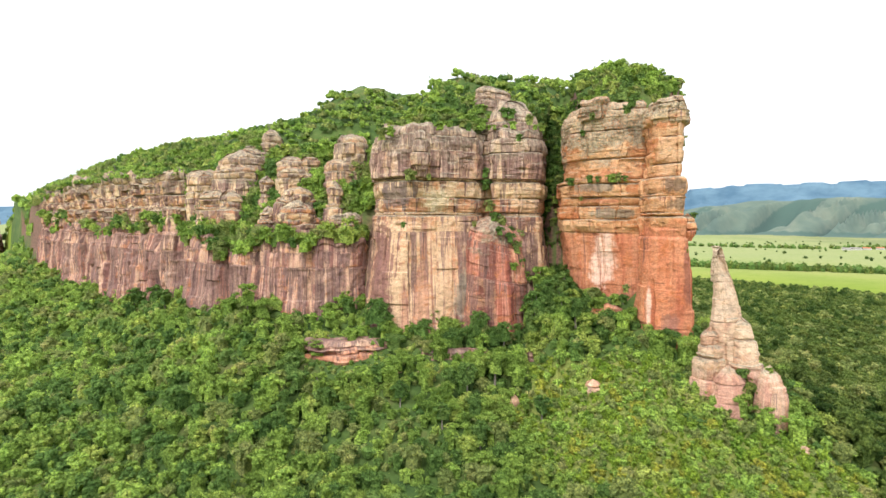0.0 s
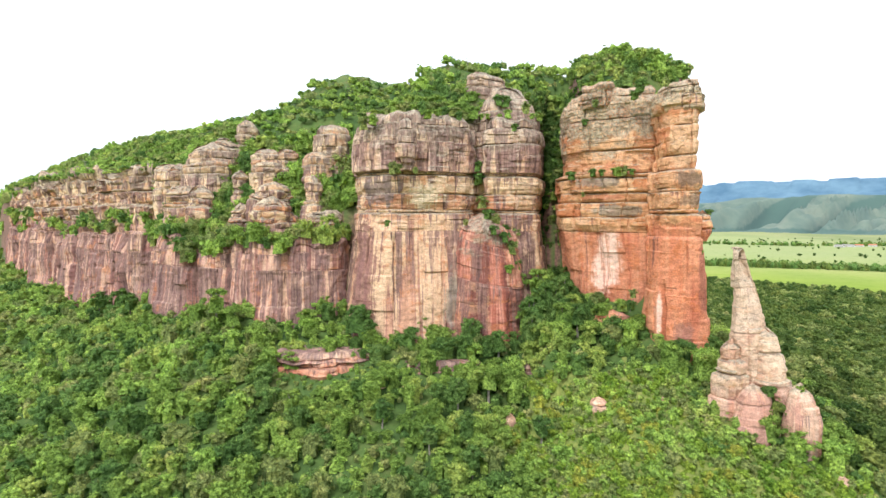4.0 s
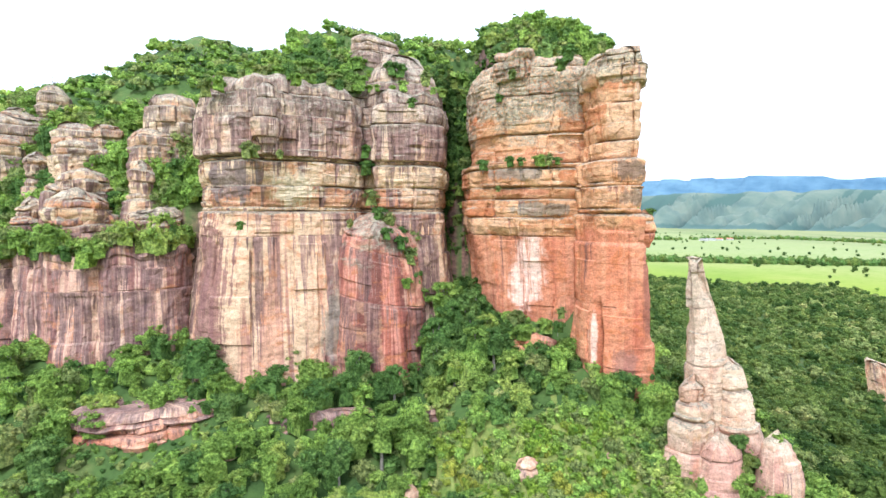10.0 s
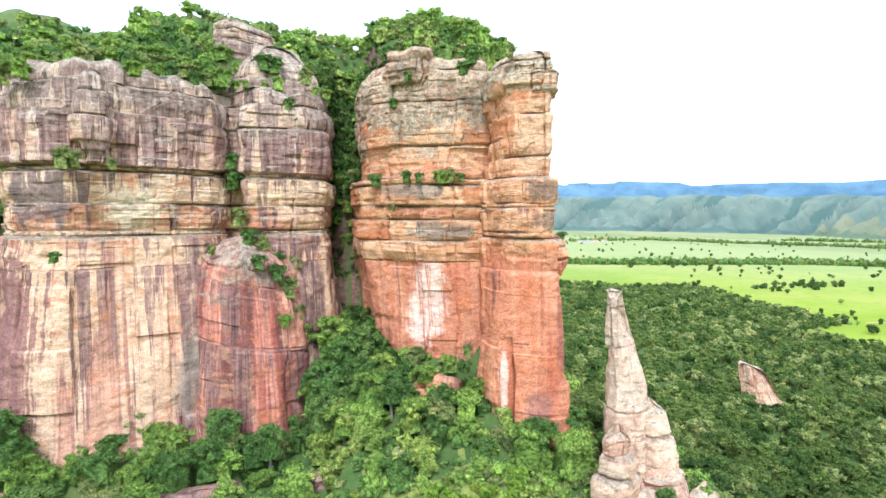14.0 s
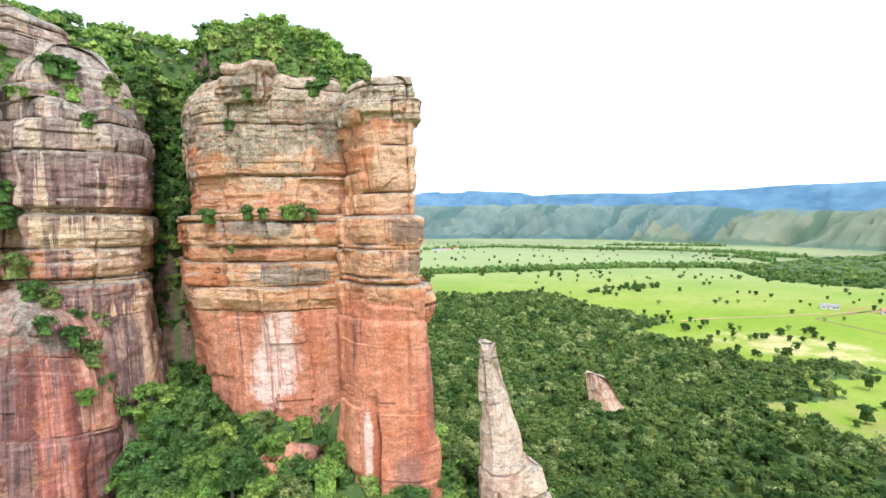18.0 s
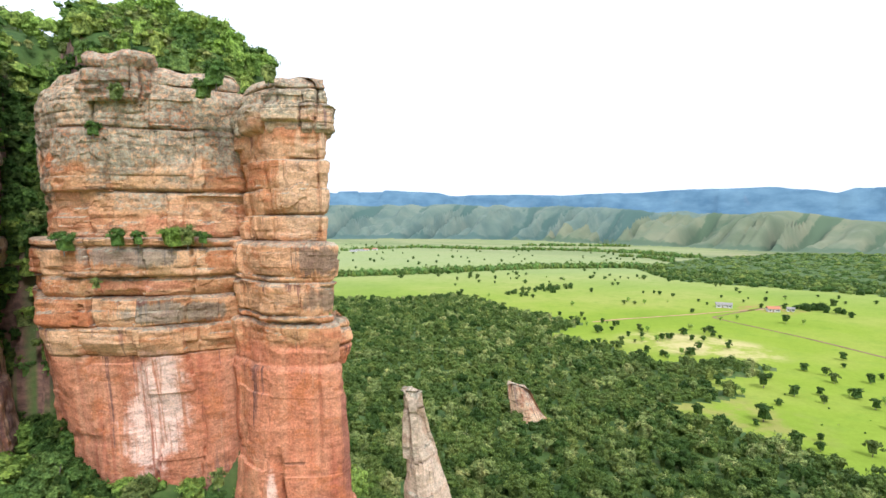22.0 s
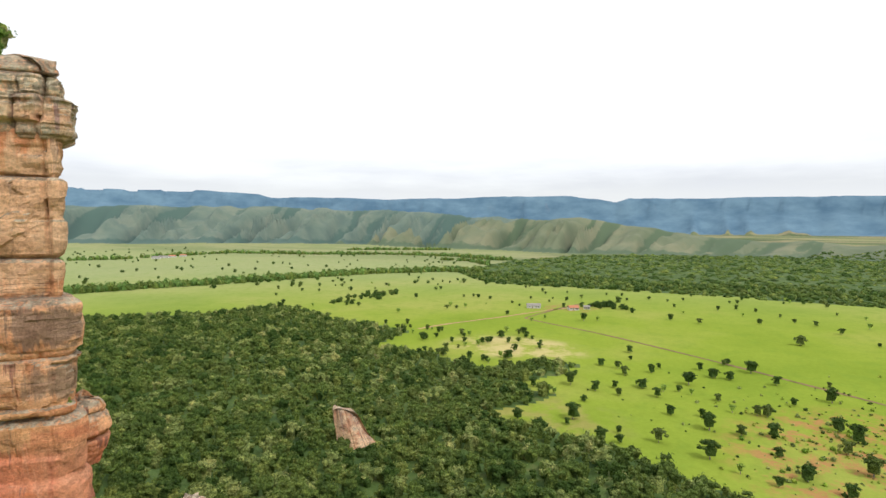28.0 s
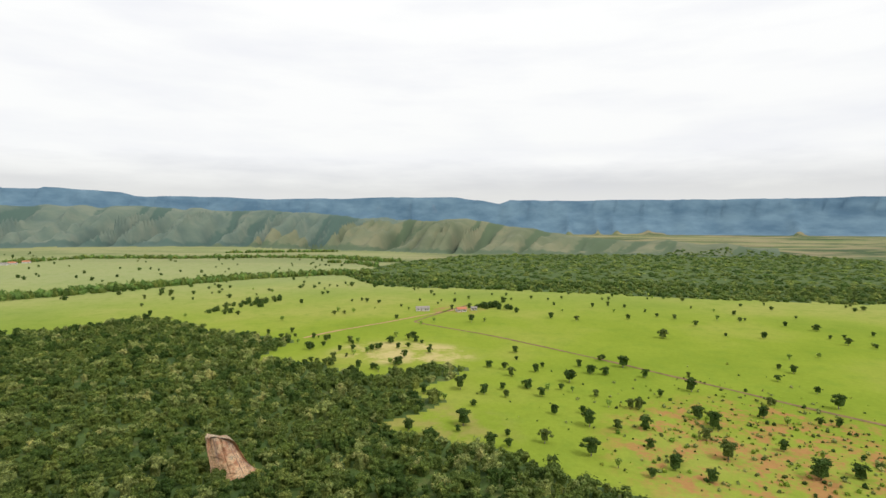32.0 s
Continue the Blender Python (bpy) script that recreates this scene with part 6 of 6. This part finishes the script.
def box(cx, cy, cz, sx, sy, sz):
    bm = bmesh.new()
    bmesh.ops.create_cube(bm, size=1.0)
    bmesh.ops.scale(bm, vec=(sx, sy, sz), verts=bm.verts)
    bmesh.ops.translate(bm, vec=(cx, cy, cz), verts=bm.verts)
    return bm


def gable(length, width, low, high, over=0.5, thick=0.15):
    """A ridged roof of two slopes with real thickness, the ridge along x."""
    bm = bmesh.new()
    l, w = length / 2 + over, width / 2 + over
    lower = low - (high - low) / (width / 2) * over
    prof = [(-w, lower), (0, high), (w, lower), (w, lower + thick), (0, high + thick), (-w, lower + thick)]
    ends = [[bm.verts.new((x, y, z)) for y, z in prof] for x in (-l, l)]
    for k in range(6):
        bm.faces.new((ends[0][k], ends[0][(k + 1) % 6], ends[1][(k + 1) % 6], ends[1][k]))
    for e in ends:
        bm.faces.new((e[0], e[1], e[4], e[5]))
        bm.faces.new((e[1], e[2], e[3], e[4]))
    bmesh.ops.recalc_face_normals(bm, faces=bm.faces)
    return bm


def house(name, x, y, turn, length, width, wall, rise, roof, label):
    z = float(ground_height(x, y))
    ob = thing(name, (x, y, z), label, "farm building", "farm buildings")
    ob.rotation_euler = (0, 0, radians(turn))
    part("wall", box(0, 0, wall / 2 - 0.2, length, width, wall + 0.4), ob, "", PLASTER)
    part("roof", gable(length, width, wall, wall + rise), ob, "", roof)
    part("door", box(-length * 0.1, -width / 2 - 0.03, 1.05, 1.0, 0.08, 2.1), ob, "", TIMBER)
    for wx in (-length * 0.33, length * 0.2, length * 0.36):
        win = part("window", box(wx, -width / 2 - 0.03, 1.5, 1.3, 0.08, 1.1), ob, "", TIMBER)
        part("pane", box(wx, -width / 2 - 0.08, 1.5, 1.1, 0.04, 0.9), win, "", DARK_GLASS)


def strip(name, line, width, mat, label):
    """A worn track laid on the grass."""
    p = np.asarray(line, float)
    seg = np.concatenate([[0], np.cumsum(np.hypot(*np.diff(p, axis=0).T))])
    t = np.arange(0, seg[-1], 6.0)
    x, y = np.interp(t, seg, p[:, 0]), np.interp(t, seg, p[:, 1])
    x, y = x + 1.2 * smooth_noise(t / 40, 0, 0, 3), y + 1.2 * smooth_noise(t / 40, 5, 0, 3)
    dx, dy = np.gradient(x), np.gradient(y)
    k = width / 2 / np.hypot(dx, dy) * (1 + 0.3 * smooth_noise(t / 15, 9, 0, 3))
    left, right = np.stack([x - dy * k, y + dx * k], 1), np.stack([x + dy * k, y - dx * k], 1)
    v = np.concatenate([left, right])
    v = np.concatenate([v, (ground_height(v[:, 0], v[:, 1]) + 0.12)[:, None]], 1)
    n = len(t)
    i = np.arange(n - 1)
    me = mesh_of(name, v, np.stack([i, i + n, i + n + 1, i + 1], -1), (mat,))
    tagged(new(name, me), label, "track", "", "structure")


def build_bare_trees():
    """Leafless pale trees that stand up on the skyline."""
    rng = np.random.default_rng(17)
    for x, y, h in ((52, 224, 14.0), (-69, 214, 6.0), (-30, 208, 5.0), (-171, 281, 7.0), (12, 205, 5.0)):
        ob = thing("bare_tree", (x, y, float(ground_height(x, y)) - 0.3), "slender bare pale tree on the skyline", "tree", "bare trees on the skyline")
        fork = np.array([0.2, 0.1, h * 0.55])
        tv, tf = joined([limb((0, 0, 0), fork, 0.14, 0.09)])
        part("trunk", mesh_of("trunk", tv, tf, (BARK,), True), ob)
        twigs = []
        for _ in range(7):
            tip = fork + np.array([rng.uniform(-1.8, 1.8), rng.uniform(-1.8, 1.8), rng.uniform(0.8, h * 0.45)])
            twigs.append(limb(fork, tip, 0.07, 0.03, 5))
            for _ in range(3):
                twigs.append(limb(tip, tip + rng.uniform(-0.8, 0.8, 3) + (0, 0, 0.5), 0.03, 0.015, 4))
        bv, bf = joined(twigs)
        part("branches", mesh_of("branches", bv, bf, (BARK,), True), ob)
        cv = leaf_cards(rng, np.array([fork + (0, 0, h * 0.3)]), np.array([[1.7, 1.7, h * 0.28]]), 26, 0.16)
        part("leaves", mesh_of("leaves", cv, np.arange(len(cv)).reshape(-1, 4), (LEAF_SLOPE,)), ob, "sparse pale leaves")


build_bare_trees()
build_foot_trees()
build_ledge_shrubs()
strip("dirt_track", [(640, 185), (590, 200), (521, 217), (462, 122), (398, 43), (351, -10), (300, -70), (270, -120)], 3.0, FENCE_LINE, "narrow dirt track along a fence across the pasture")
strip("farm_road", [(650, 150), (621, 179), (570, 212), (526, 235), (467, 268), (427, 284)], 3.5, TRACK, "pale red farm road through the pasture")
house("barn", 590, 225, -70, 14, 7, 3.0, 1.8, ROOFING, "long whitewashed barn with a dull brown metal roof")
house("farmhouse", 594, 184, -60, 10, 7, 2.9, 1.8, TILES, "small whitewashed farmhouse under red roof tiles")
house("farm_shed", 606, 172, -75, 6, 5, 2.6, 1.2, ROOFING, "small farm shed with a dull brown metal roof")
for hx, hy, hl in ((1042, 1352, 26), (1075, 1360, 18), (1010, 1340, 20), (1120, 1372, 16)):
    house("farm_building", hx, hy, -60, hl, 10, 4, 2.4, TILES if hl < 20 else ROOFING, "far whitewashed farm building among trees")
